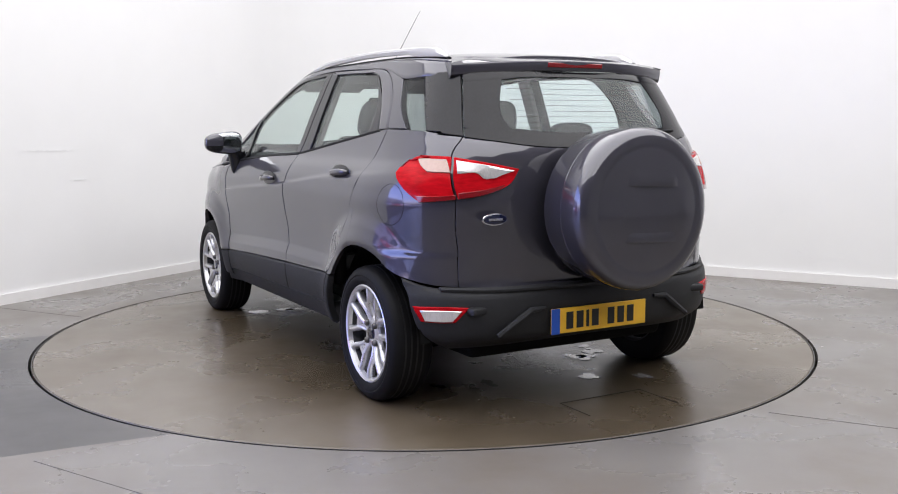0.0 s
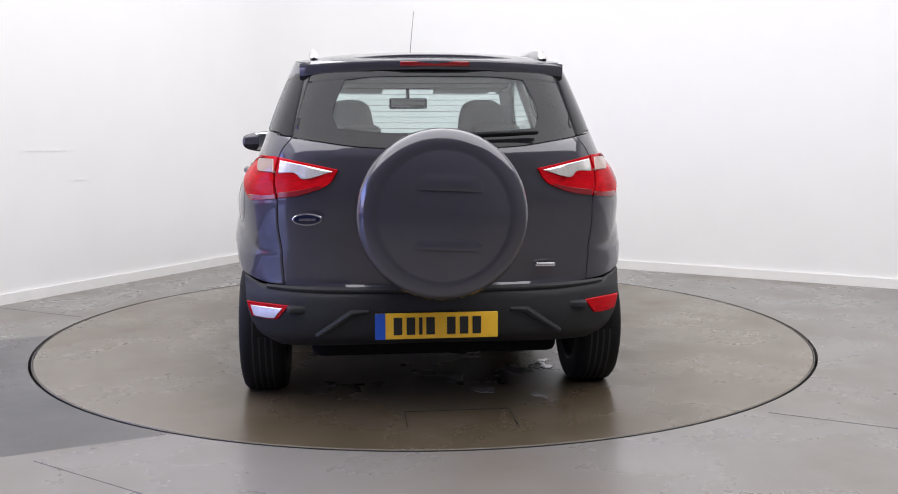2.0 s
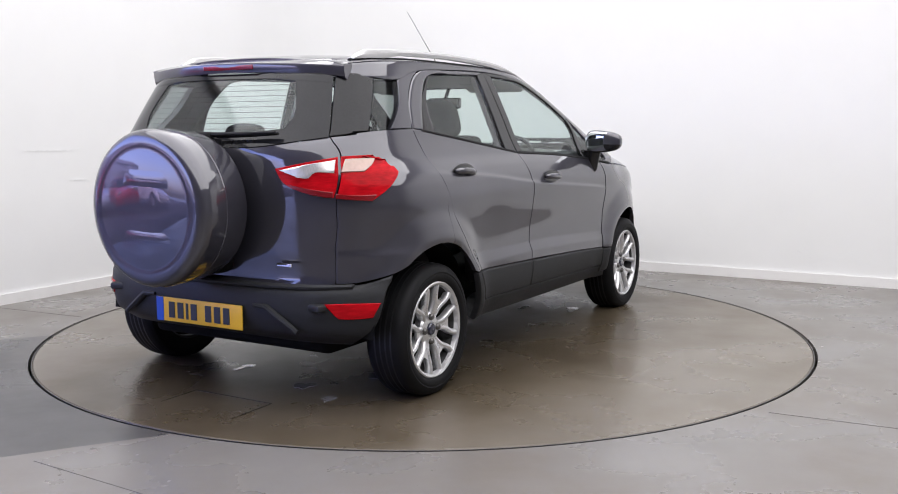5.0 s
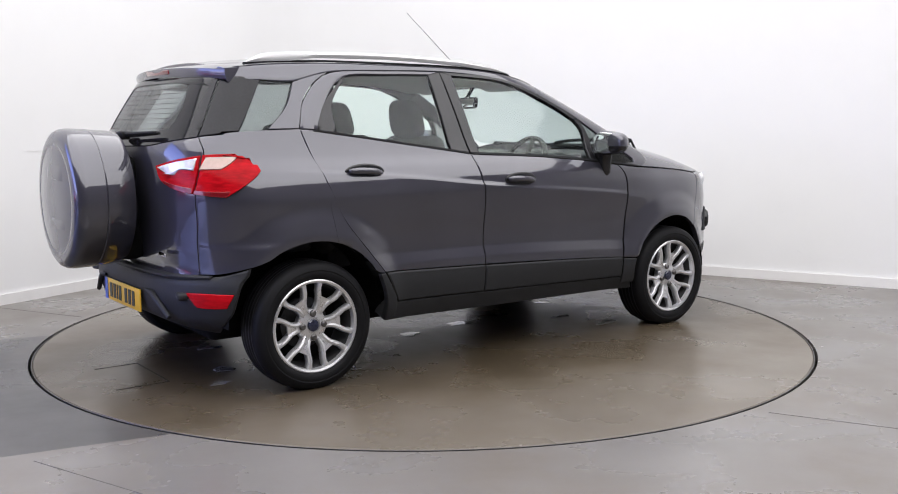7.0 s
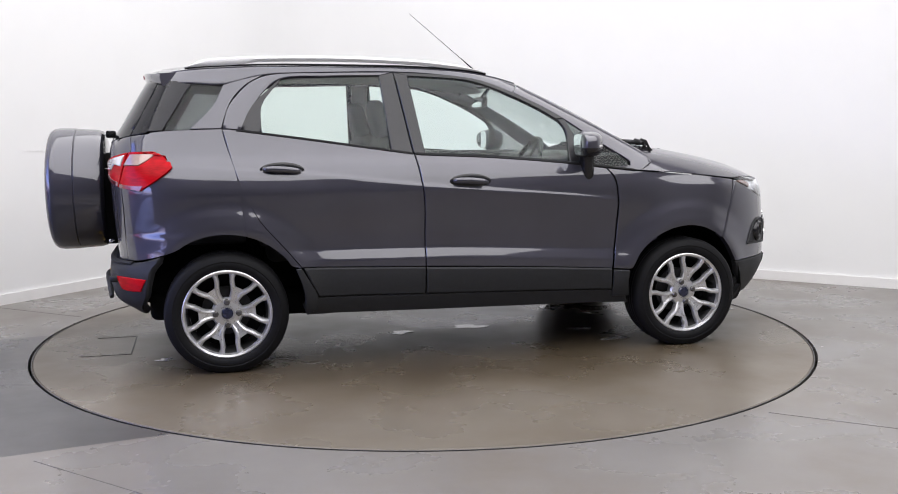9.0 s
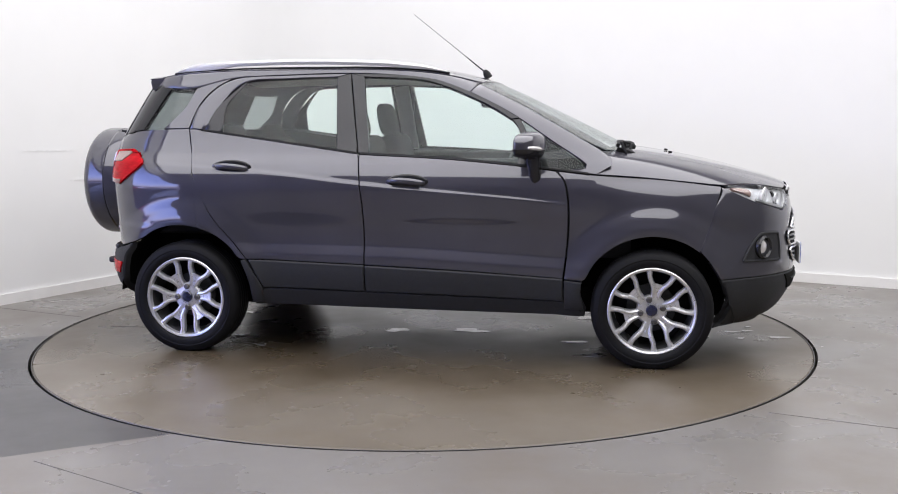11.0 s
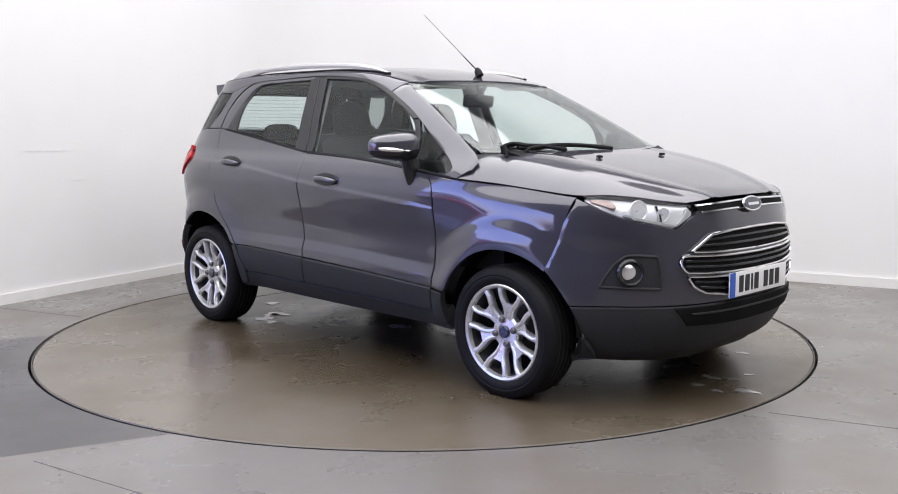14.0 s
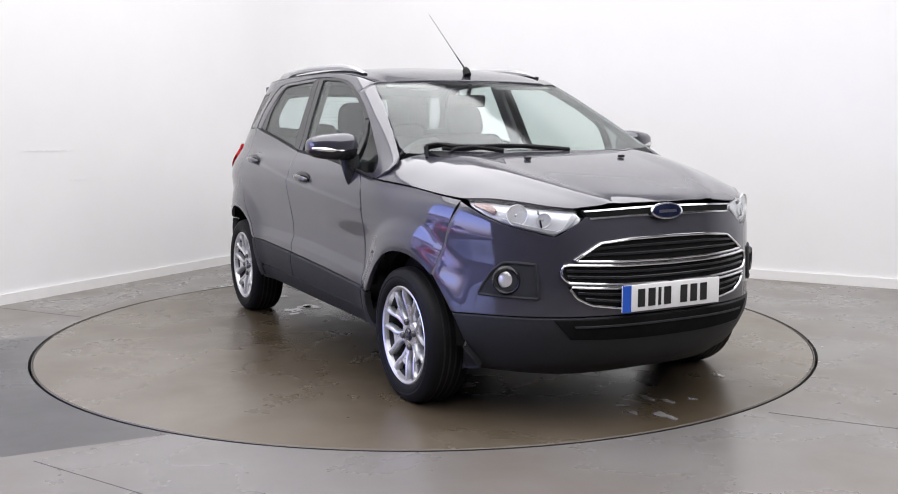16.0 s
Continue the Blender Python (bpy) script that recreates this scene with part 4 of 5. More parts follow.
def tail():
    gate = wide("tailgate", LOW, [R(0.0, 0.548), R(0.4, 0.55), R(0.649, 0.566)], [R(0.0, 1.14), R(0.3, 1.147), R(0.5, 1.172), R(0.6115, 1.19)], [R(0.649, 0.566), R(0.6725, 0.80), R(0.6765, 0.94), R(0.6665, 1.11), R(0.6115, 1.19)], PAINT, car, 20, 28, rim=0.001)
    wide("rear_window", UP, [R(0.0, 1.145), R(0.3, 1.151), R(0.5, 1.176), R(0.6078, 1.193)], [R(0.0, 1.472), R(0.3, 1.472), R(0.5328, 1.47)], [R(0.6078, 1.193), R(0.5328, 1.47)], DARKPANE, gate, 18, 14, 0.004, 0.0, "smoked rear window")
    # printed black border of the rear window
    for b, t, e in (([R(0.0, 1.143), R(0.3, 1.149), R(0.5, 1.174), R(0.607, 1.191)], [R(0.0, 1.205), R(0.25, 1.21), R(0.40, 1.225), R(0.598, 1.225)], [R(0.607, 1.191), R(0.598, 1.225)]),
                    ([R(0.0, 1.448), R(0.25, 1.446), R(0.39, 1.432), R(0.542, 1.42)], [R(0.0, 1.472), R(0.3, 1.472), R(0.53, 1.464)], [R(0.542, 1.42), R(0.53, 1.464)])):
        wide("window_border", UP, b, t, e, FRIT, gate, 20, 4, 0.004, 0.003, "printed black glass border", rim=0.001)
    for mirror in (False, True):
        skin("window_border", UP, [R(0.43, 1.222), R(0.6, 1.222)], [R(0.385, 1.436), R(0.543, 1.422)], [R(0.415, 1.222), R(0.438, 1.30), R(0.385, 1.436)], [R(0.6, 1.222), R(0.543, 1.422)], FRIT, gate, 8, 8, 0.004, 0.003, "printed black glass border", mirror, 0.001)
    # heater wires printed on the rear window
    for k in range(9):
        z = 1.225 + 0.024 * k
        wide("heater_line", UP, [R(0.0, z), R(0.38, z + 0.002)], [R(0.0, z + 0.0011), R(0.38, z + 0.0031)], [R(0.38, z + 0.002), R(0.38, z + 0.0031)], HEATER, gate, 8, 2, 0.001, 0.002, "fine brown heater wire", rim=0.0003)
    # spoiler with the high brake lamp
    bm = bmesh.new()
    rows = []
    for k in range(25):
        t = k / 24 * 2 - 1
        y = 0.582 * t
        e = abs(t) ** 6
        back = -1.655 + 0.075 * t * t + 0.03 * e
        zc = 1.532 - 0.022 * t * t
        rows.append([bm.verts.new(p) for p in ((-1.45, y * 0.97, zc + 0.024 - 0.02 * e), (-1.56, y, zc + 0.008 - 0.012 * e), (back, y, zc - 0.010), (back - 0.004, y, zc - 0.022), (back + 0.004, y, zc - 0.052 - 0.004 * e), (-1.54, y, zc - 0.068), (-1.42, y * 0.985, zc - 0.066))])
    for a, b in zip(rows, rows[1:]):
        for k in range(7):
            bm.faces.new((a[k], a[(k + 1) % 7], b[(k + 1) % 7], b[k]))
    bm.faces.new(rows[0])
    bm.faces.new(rows[-1][::-1])
    sp = part("spoiler", bm, PAINT, gate)
    bm = bmesh.new()
    box(bm, pose(-1.648, 0, 1.503, 0, -8), 0.018, 0.30, 0.022, 0.004)
    part("brake_lamp", bm, DEEPRED, sp, "dark red high-level brake lamp")
    # wiper
    bm = bmesh.new()
    tube(bm, [(-1.85, -0.02, 1.20), (-1.845, -0.2, 1.205), (-1.83, -0.42, 1.212)], [0.012, 0.009, 0.006], 8)
    tube(bm, [(-1.838, -0.10, 1.192), (-1.83, -0.28, 1.199), (-1.812, -0.42, 1.207)], 0.007, 8)
    box(bm, pose(-1.85, -0.03, 1.195), 0.05, 0.09, 0.04, 0.012)
    part("wiper", bm, SEAL, gate, "black rear wiper")
    # spare wheel in its hard cover
    bm = bmesh.new()
    m = Matrix.Translation((-1.93, 0.012, 0.893)) @ Euler((0, radians(-90), 0)).to_matrix().to_4x4()
    lathe(bm, [(0.17, -0.05), (0.30, -0.048), (0.32, -0.036), (0.328, -0.005), (0.334, 0.095), (0.3315, 0.099), (0.336, 0.103), (0.338, 0.185), (0.334, 0.212), (0.322, 0.232), (0.302, 0.242), (0.265, 0.245), (0.258, 0.243), (0.25, 0.2455), (0.1, 0.2515), (0.02, 0.2525)], m, 72)
    sw = part("spare_wheel_cover", bm, PAINT, gate, "grey hard cover over the spare wheel")
    # two shallow scoops pressed into its face and a faint raised bar in the place of lettering
    for y0, y1, z, tall, deep in ((-0.16, 0.12, 0.985, 0.10, 0.010), (-0.16, 0.13, 0.755, 0.07, 0.009), (-0.17, 0.19, 0.862, 0.03, 0.003)):
        bm = bmesh.new()
        cols = []
        for k in range(15):
            t = k / 14
            y = y0 + (y1 - y0) * t
            d = deep * min(1, 6 * t, 6 * (1 - t))
            zz = z + 0.012 * t
            face = lambda h: -2.1795 + 0.006 * (math.hypot(y, h - 0.893) / 0.25) ** 2
            cols.append([bm.verts.new(p) for p in ((face(zz + tall) + 0.002, y + 0.012, zz + tall), (face(zz + tall * 0.5) - d * 0.4, y + 0.012, zz + tall * 0.5), (face(zz) - d, y + 0.012, zz + 0.003), (face(zz) - d * 0.9, y + 0.012, zz), (face(zz) + 0.006, y + 0.012, zz - 0.002))])
        for p, q in zip(cols, cols[1:]):
            for k in range(4):
                bm.faces.new((p[k], p[k + 1], q[k + 1], q[k]))
        bmesh.ops.recalc_face_normals(bm, faces=bm.faces)
        part("moulding", bm, PAINT, sw)
    bm = bmesh.new()
    box(bm, pose(-1.86, 0.012, 0.84), 0.14, 0.34, 0.5, 0.05)
    part("spare_mount", bm, DARK, gate)
    # badges as plain shapes
    bm = bmesh.new()
    badge(bm, -1.0, -1.853, 0.549, 0.856, 0.062, 0.026, gate)
    bm = bmesh.new()
    box(bm, pose(-1.832, -0.455, 0.648, 0, 0, -4), 0.012, 0.085, 0.016, 0.003)
    part("badge_bar", bm, CHROME, gate, "small chrome badge")
    # bumper
    b = wide("rear_bumper", LOW, [R(0.0, 0.305), R(0.3, 0.30), R(0.5, 0.293), S(-1.652, 0.288)], [R(0.0, 0.542), R(0.4, 0.544), R(0.65, 0.558), R(0.75, 0.568), S(-1.573, 0.598)], [S(-1.652, 0.288), S(-1.655, 0.37), S(-1.634, 0.46), S(-1.60, 0.55), S(-1.573, 0.598)], CLAD, car, 30, 14, 0.03, 0.006, "black textured rear bumper", rim=0.008)
    wide("bumper_step", LOW, [R(0.0, 0.535), R(0.5, 0.538), R(0.72, 0.545)], [R(0.0, 0.552), R(0.5, 0.554), R(0.72, 0.56)], [R(0.72, 0.545), R(0.72, 0.56)], CLAD, b, 16, 3, 0.05, 0.02, rim=0.006)
    for s in (-1, 1):
        bm = bmesh.new()
        tube(bm, [(-1.838, s * 0.52, 0.36), (-1.858, s * 0.40, 0.44), (-1.863, s * 0.37, 0.462), (-1.865, s * 0.30, 0.466)], [0.012, 0.016, 0.014, 0.008], 8)
        part("bumper_rib", bm, CLAD, b)
        bm = bmesh.new()
        box(bm, pose(-1.80, s * 0.585, 0.47, 0, 0, s * 14), 0.05, 0.12, 0.035, 0.012)
        part("bumper_pod", bm, CLAD, b)
        bm = bmesh.new()
        tube(bm, [(-1.5, s * 0.50, 0.345), (-1.68, s * 0.45, 0.345)], [0.04, 0.035], 14)
        part("tow_guard" if s < 0 else "silencer", bm, DARK, car)
    plate(-1, -1.873, 0.016, 0.402, YELLOW, b)


def badge(bm, way, x, y, z, a, h, parent, tilt=0.0):
    """An oval badge: chrome ring, enamel face and a plain chrome bar."""
    bm.free()
    for name, mat, sa, sh, d in (("badge_ring", CHROME, a, h, 0.005), ("badge_face", BADGE, a * 0.9, h * 0.82, 0.0075)):
        b2 = bmesh.new()
        prof = [(1.0, 0.0), (1.0, d * 0.6), (0.96, d), (0.02, d * 1.15)]
        lathe(b2, prof, Matrix.Translation((x, y, z)) @ Euler((0, radians(tilt), 0)).to_matrix().to_4x4() @ Euler((0, radians(90 * way), 0)).to_matrix().to_4x4() @ Matrix.Diagonal((sh, sa, 1, 1)), 32)
        part(name, b2, mat, parent)
    b2 = bmesh.new()
    box(b2, Matrix.Translation((x + way * 0.009, y, z)) @ Euler((0, radians(tilt), 0)).to_matrix().to_4x4(), 0.002, a * 1.1, h * 0.35, 0.0)
    part("badge_bar", b2, CHROME, parent, "plain chrome bar")


def plate(way, x, y, z, mat, parent, yaw=0.0, tilt=0.0):
    """A number plate with a blue band; its characters are plain bars."""
    m = Matrix.Translation((x, y, z)) @ Euler((0, radians(tilt), radians(yaw))).to_matrix().to_4x4()
    bm = bmesh.new()
    box(bm, m, 0.008, 0.52, 0.111, 0.003)
    pl = part("number_plate", bm, mat, parent, ("yellow" if way < 0 else "white") + " number plate with dark bars")
    bm = bmesh.new()
    box(bm, m @ pose(way * 0.0045, way * -0.2385 * 1, 0), 0.003, 0.043, 0.111)
    part("blue_band", bm, BLUEP, pl)
    wdt, gap, xx = 0.042, 0.0125, -0.185
    for i in range(7):
        w = 0.016 if i == 2 else wdt
        bm = bmesh.new()
        box(bm, m @ pose(way * 0.005, way * (xx + w / 2), 0), 0.003, w * 0.86, 0.074)
        part("plate_bar", bm, INK, pl)
        xx += w + gap + (0.033 if i == 3 else 0)
    return pl


tail()


def nose():
    # bonnet: a crowned sheet between its two shut lines
    edge = resample([(0.955, 0.86, 0.991), (1.15, 0.85, 0.978), (1.3, 0.84, 0.964), (1.45, 0.80, 0.948), (1.595, 0.75, 0.933), (1.70, 0.69, 0.936), (1.80, 0.61, 0.927), (1.88, 0.51, 0.912), (1.938, 0.42, 0.901)], 26)
    for e in edge:
        e[1] = -LOW.at(LOW.u_side(e[0], e[2]), e[2])[1] - 0.002
    mid = resample([(1.165, 0, 1.108), (1.35, 0, 1.08), (1.6, 0, 1.03), (1.8, 0, 0.98), (1.93, 0, 0.945), (1.985, 0, 0.919)], 26)
    power = np.linspace(9, 2.2, 26)
    rows = []
    for e, c, p in zip(edge, mid, power):
        w = np.sin(np.linspace(-1, 1, 41) * math.pi / 2)
        a = np.abs(w)
        x = c[0] + (e[0] - c[0]) * a ** 2.2
        z = e[2] + (c[2] - e[2]) * (1 - a ** p) + 0.010 * np.exp(-((a - 0.62) / 0.07) ** 2) * (1 - a ** p)
        rows.append(np.stack([x, w * e[1], z], -1))
    v, f = slab(np.array(rows), 0.004, 0.002)
    hood = finish("bonnet", v, f, PAINT, car)
    for y in (-0.27, 0.27):
        bm = bmesh.new()
        box(bm, pose(1.36, y, 1.088, 0, 6), 0.022, 0.03, 0.012, 0.004)
        part("washer_jet", bm, SEAL, hood)
    # painted bumper
    b = wide("front_bumper", LOW, [S(1.604, 0.462), S(1.75, 0.466), F(0.6, 0.468), F(0.3, 0.47), F(0.0, 0.47)], [S(1.598, 0.924), F(0.74, 0.885), F(0.695, 0.853), F(0.659, 0.834), F(0.58, 0.811), F(0.509, 0.793), F(0.45, 0.825), F(0.40, 0.856), F(0.37, 0.874), F(0.2, 0.884), F(0.0, 0.887)], [S(1.602, 0.462), S(1.578, 0.50), S(1.54, 0.555), S(1.505, 0.596), S(1.4915, 0.606), S(1.496, 0.622), S(1.5125, 0.66), S(1.5405, 0.74), S(1.5665, 0.83), S(1.595, 0.924)], PAINT, car, 54, 34, 0.03, front=True, rim=0.001)
    lo = wide("front_skirt", LOW, [S(1.66, 0.24), F(0.7, 0.215), F(0.4, 0.188), F(0.0, 0.188)], [S(1.604, 0.457), S(1.75, 0.461), F(0.6, 0.463), F(0.0, 0.465)], [S(1.66, 0.24), S(1.635, 0.36), S(1.604, 0.457)], CLAD, car, 34, 12, 0.03, 0.003, "black textured lower bumper", front=True, rim=0.006)
    wide("lower_intake", LOW, [F(0.45, 0.375), F(0.2, 0.366), F(0.0, 0.364)], [F(0.52, 0.457), F(0.2, 0.457), F(0.0, 0.457)], [F(0.45, 0.375), F(0.52, 0.457)], DARK, lo, 20, 5, 0.02, 0.010, "black lower air intake", front=True)
    for zz in (0.424,):
        wide("intake_slat", LOW, [F(0.44, zz), F(0.0, zz)], [F(0.445, zz + 0.008), F(0.0, zz + 0.008)], [F(0.44, zz), F(0.445, zz + 0.008)], CLAD, lo, 12, 3, 0.012, 0.016, front=True, rim=0.001)
    # upper slot under the bonnet lip
    wide("grille_slot", LOW, [F(0.375, 0.862), F(0.2, 0.868), F(0.0, 0.87)], [F(0.40, 0.896), F(0.2, 0.905), F(0.0, 0.909)], [F(0.375, 0.862), F(0.40, 0.896)], DARK, b, 14, 4, 0.02, 0.002, "black slot below the bonnet", front=True)
    wide("chrome_strip", LOW, [F(0.37, 0.857), F(0.2, 0.863), F(0.0, 0.864)], [F(0.372, 0.867), F(0.2, 0.873), F(0.0, 0.875)], [F(0.37, 0.857), F(0.372, 0.867)], CHROME, b, 14, 3, 0.015, 0.008, "chrome strip", front=True)
    wide("chrome_strip", LOW, [F(0.39, 0.886), F(0.2, 0.893), F(0.0, 0.896)], [F(0.395, 0.894), F(0.2, 0.902), F(0.0, 0.905)], [F(0.39, 0.886), F(0.395, 0.894)], CHROME, b, 14, 3, 0.015, 0.008, "chrome strip", front=True)
    badge(bmesh.new(), 1, 2.022, -0.01, 0.884, 0.085, 0.036, b, -18)
    # hexagonal grille in three bays, each with a chrome border and dark bars
    bays = (("top", [F(0.45, 0.697), F(0.25, 0.690), F(0.0, 0.687)], [F(0.34, 0.766), F(0.2, 0.779), F(0.0, 0.782)], [F(0.45, 0.697), F(0.34, 0.766)]),
            ("middle", [F(0.475, 0.609), F(0.25, 0.598), F(0.0, 0.595)], [F(0.485, 0.682), F(0.25, 0.673), F(0.0, 0.670)], [F(0.475, 0.609), F(0.50, 0.648), F(0.485, 0.682)]),
            ("bottom", [F(0.385, 0.517), F(0.25, 0.498), F(0.0, 0.494)], [F(0.47, 0.592), F(0.25, 0.581), F(0.0, 0.578)], [F(0.385, 0.517), F(0.44, 0.545), F(0.47, 0.592)]))
    for _, bo, to, ed in bays:
        g = wide("grille_bay", LOW, bo, to, ed, DARK, b, 22, 6, 0.012, 0.003, "black grille opening", front=True, rim=0.002)
        for k in (0.33, 0.66):
            la = [("f", p[1] * (1 - k) + q[1] * k - 0.008, p[2] * (1 - k) + q[2] * k - 0.006) for p, q in zip(bo, to)]
            lb = [(a, y, z + 0.012) for a, y, z in la]
            la[-1], lb[-1] = ("f", 0.0, la[-1][2]), ("f", 0.0, lb[-1][2])
            wide("grille_bar", LOW, la, lb, [la[0], lb[0]], BLACK, g, 16, 3, 0.012, 0.010, front=True, rim=0.002)
        ring = [uv(LOW, p) for p in bo[::-1] + ed[1:-1] + to]
        pts = LOW.at(*resample(ring, 40, False).T)
        pts = pts + np.array([0.010, 0, 0])
        loop = [tuple(p) for p in pts] + [(x, -y, z) for x, y, z in pts[::-1][1:]]
        bm = bmesh.new()
        tube(bm, loop + [loop[1]], 0.0062, 8)
        part("chrome_border", bm, CHROME, g, "chrome grille border")
    plate(1, 2.068, -0.01, 0.538, WHITEP, b)
    # fog lamps and headlamps on both sides
    for mirror in (False, True):
        sg = 1 if mirror else -1
        fr = skin("fog_recess", LOW, [F(0.737, 0.55), F(0.65, 0.546), F(0.57, 0.542)], [F(0.672, 0.685), F(0.63, 0.686), F(0.578, 0.68)], [F(0.737, 0.55), F(0.722, 0.60), F(0.70, 0.65), F(0.672, 0.685)], [F(0.57, 0.542), F(0.572, 0.61), F(0.578, 0.68)], CLAD, car, 16, 12, 0.03, 0.004, "black fog lamp surround", mirror, edge=0.005)
        ring = [uv(LOW, p) for p in (F(0.737, 0.55), F(0.722, 0.60), F(0.70, 0.65), F(0.672, 0.685), F(0.63, 0.686), F(0.578, 0.68), F(0.572, 0.61), F(0.57, 0.542), F(0.65, 0.546), F(0.737, 0.55))]
        pts = LOW.at(*resample(ring, 44, False).T) + np.array([0.004, 0, 0])
        bm = bmesh.new()
        tube(bm, [(x, sg * abs(y), z) for x, y, z in pts], 0.007, 8)
        part("surround_lip", bm, CLAD, fr)
        q = [LOW.at(LOW.u_end(0.656 + d, 0.614, True), 0.614) for d in (-0.01, 0.0, 0.01)]
        turn = math.degrees(math.atan2(q[0][0] - q[2][0], 0.02))
        bm = bmesh.new()
        m = Matrix.Translation((q[1][0] - 0.016, sg * 0.656, 0.614)) @ Euler((0, radians(90), radians(sg * turn * 0.8))).to_matrix().to_4x4()
        lathe(bm, [(0.062, -0.04), (0.06, 0.02), (0.052, 0.03), (0.042, 0.018), (0.038, 0.0)], m, 28)
        part("bezel", bm, BLACK, fr)
        bm = bmesh.new()
        lathe(bm, [(0.038, -0.01), (0.036, 0.012), (0.022, 0.019), (0.004, 0.022)], m, 28)
        part("fog_lamp", bm, CLEAR, fr, "round clear fog lamp")
        top = [F(0.757, 0.931), F(0.70, 0.9345), F(0.613, 0.925), F(0.52, 0.909), F(0.425, 0.897)]
        bot = [F(0.757, 0.926), F(0.735, 0.885), F(0.695, 0.857), F(0.659, 0.838), F(0.58, 0.815), F(0.509, 0.797)]
        lf, rt = [F(0.757, 0.926), F(0.757, 0.932)], [F(0.509, 0.797), F(0.45, 0.829), F(0.402, 0.862), F(0.425, 0.897)]
        hl = skin("headlamp", LOW, bot, top, lf, rt, LAMPIN, car, 24, 10, 0.02, -0.022, "clear headlamp with chrome reflectors", mirror)
        skin("lens", LOW, bot, top, lf, rt, LENS, hl, 24, 10, 0.004, 0.003, "clear lamp lens", mirror)
        skin("indicator", LOW, [F(0.748, 0.915), F(0.70, 0.878)], [F(0.748, 0.925), F(0.70, 0.925)], [F(0.748, 0.915), F(0.748, 0.925)], [F(0.70, 0.878), F(0.692, 0.9), F(0.70, 0.925)], AMBER, hl, 8, 6, 0.01, -0.008, "pale amber indicator", mirror)
        skin("lamp_surround", LOW, [F(0.68, 0.853), F(0.62, 0.829), F(0.515, 0.802)], [F(0.675, 0.866), F(0.615, 0.843), F(0.50, 0.818)], [F(0.68, 0.853), F(0.675, 0.866)], [F(0.515, 0.802), F(0.50, 0.818)], SILVER, hl, 14, 3, 0.01, -0.006, "silver lamp trim", mirror)
        skin("lamp_surround", LOW, [F(0.51, 0.805), F(0.492, 0.808)], [F(0.437, 0.884), F(0.418, 0.872)], [F(0.51, 0.805), F(0.468, 0.838), F(0.437, 0.884)], [F(0.492, 0.808), F(0.45, 0.834), F(0.418, 0.872)], SILVER, hl, 4, 8, 0.01, -0.006, "silver lamp trim", mirror)
        for y, z, r in ((0.62, 0.876, 0.045), (0.535, 0.858, 0.03)):
            x = float(LOW.at(LOW.u_end(y, z, True), z)[0])
            bm = bmesh.new()
            lathe(bm, [(r, -0.004), (r * 0.97, 0.001), (r * 0.6, -0.02), (r * 0.25, -0.035)], Matrix.Translation((x - 0.012, sg * y, z)) @ Euler((0, radians(90), radians(sg * 24))).to_matrix().to_4x4(), 28)
            part("reflector_bowl", bm, LAMPIN, hl)
            bm = bmesh.new()
            bmesh.ops.create_uvsphere(bm, u_segments=14, v_segments=8, radius=0.009, matrix=pose(x - 0.024, sg * y, z))
            part("bulb", bm, CLEAR, hl)
        skin("lamp_divider", LOW, [F(0.555, 0.815), F(0.548, 0.814)], [F(0.565, 0.9), F(0.558, 0.9)], [F(0.555, 0.815), F(0.565, 0.9)], [F(0.548, 0.814), F(0.558, 0.9)], BLACK, hl, 3, 6, 0.02, -0.008, "", mirror)


nose()


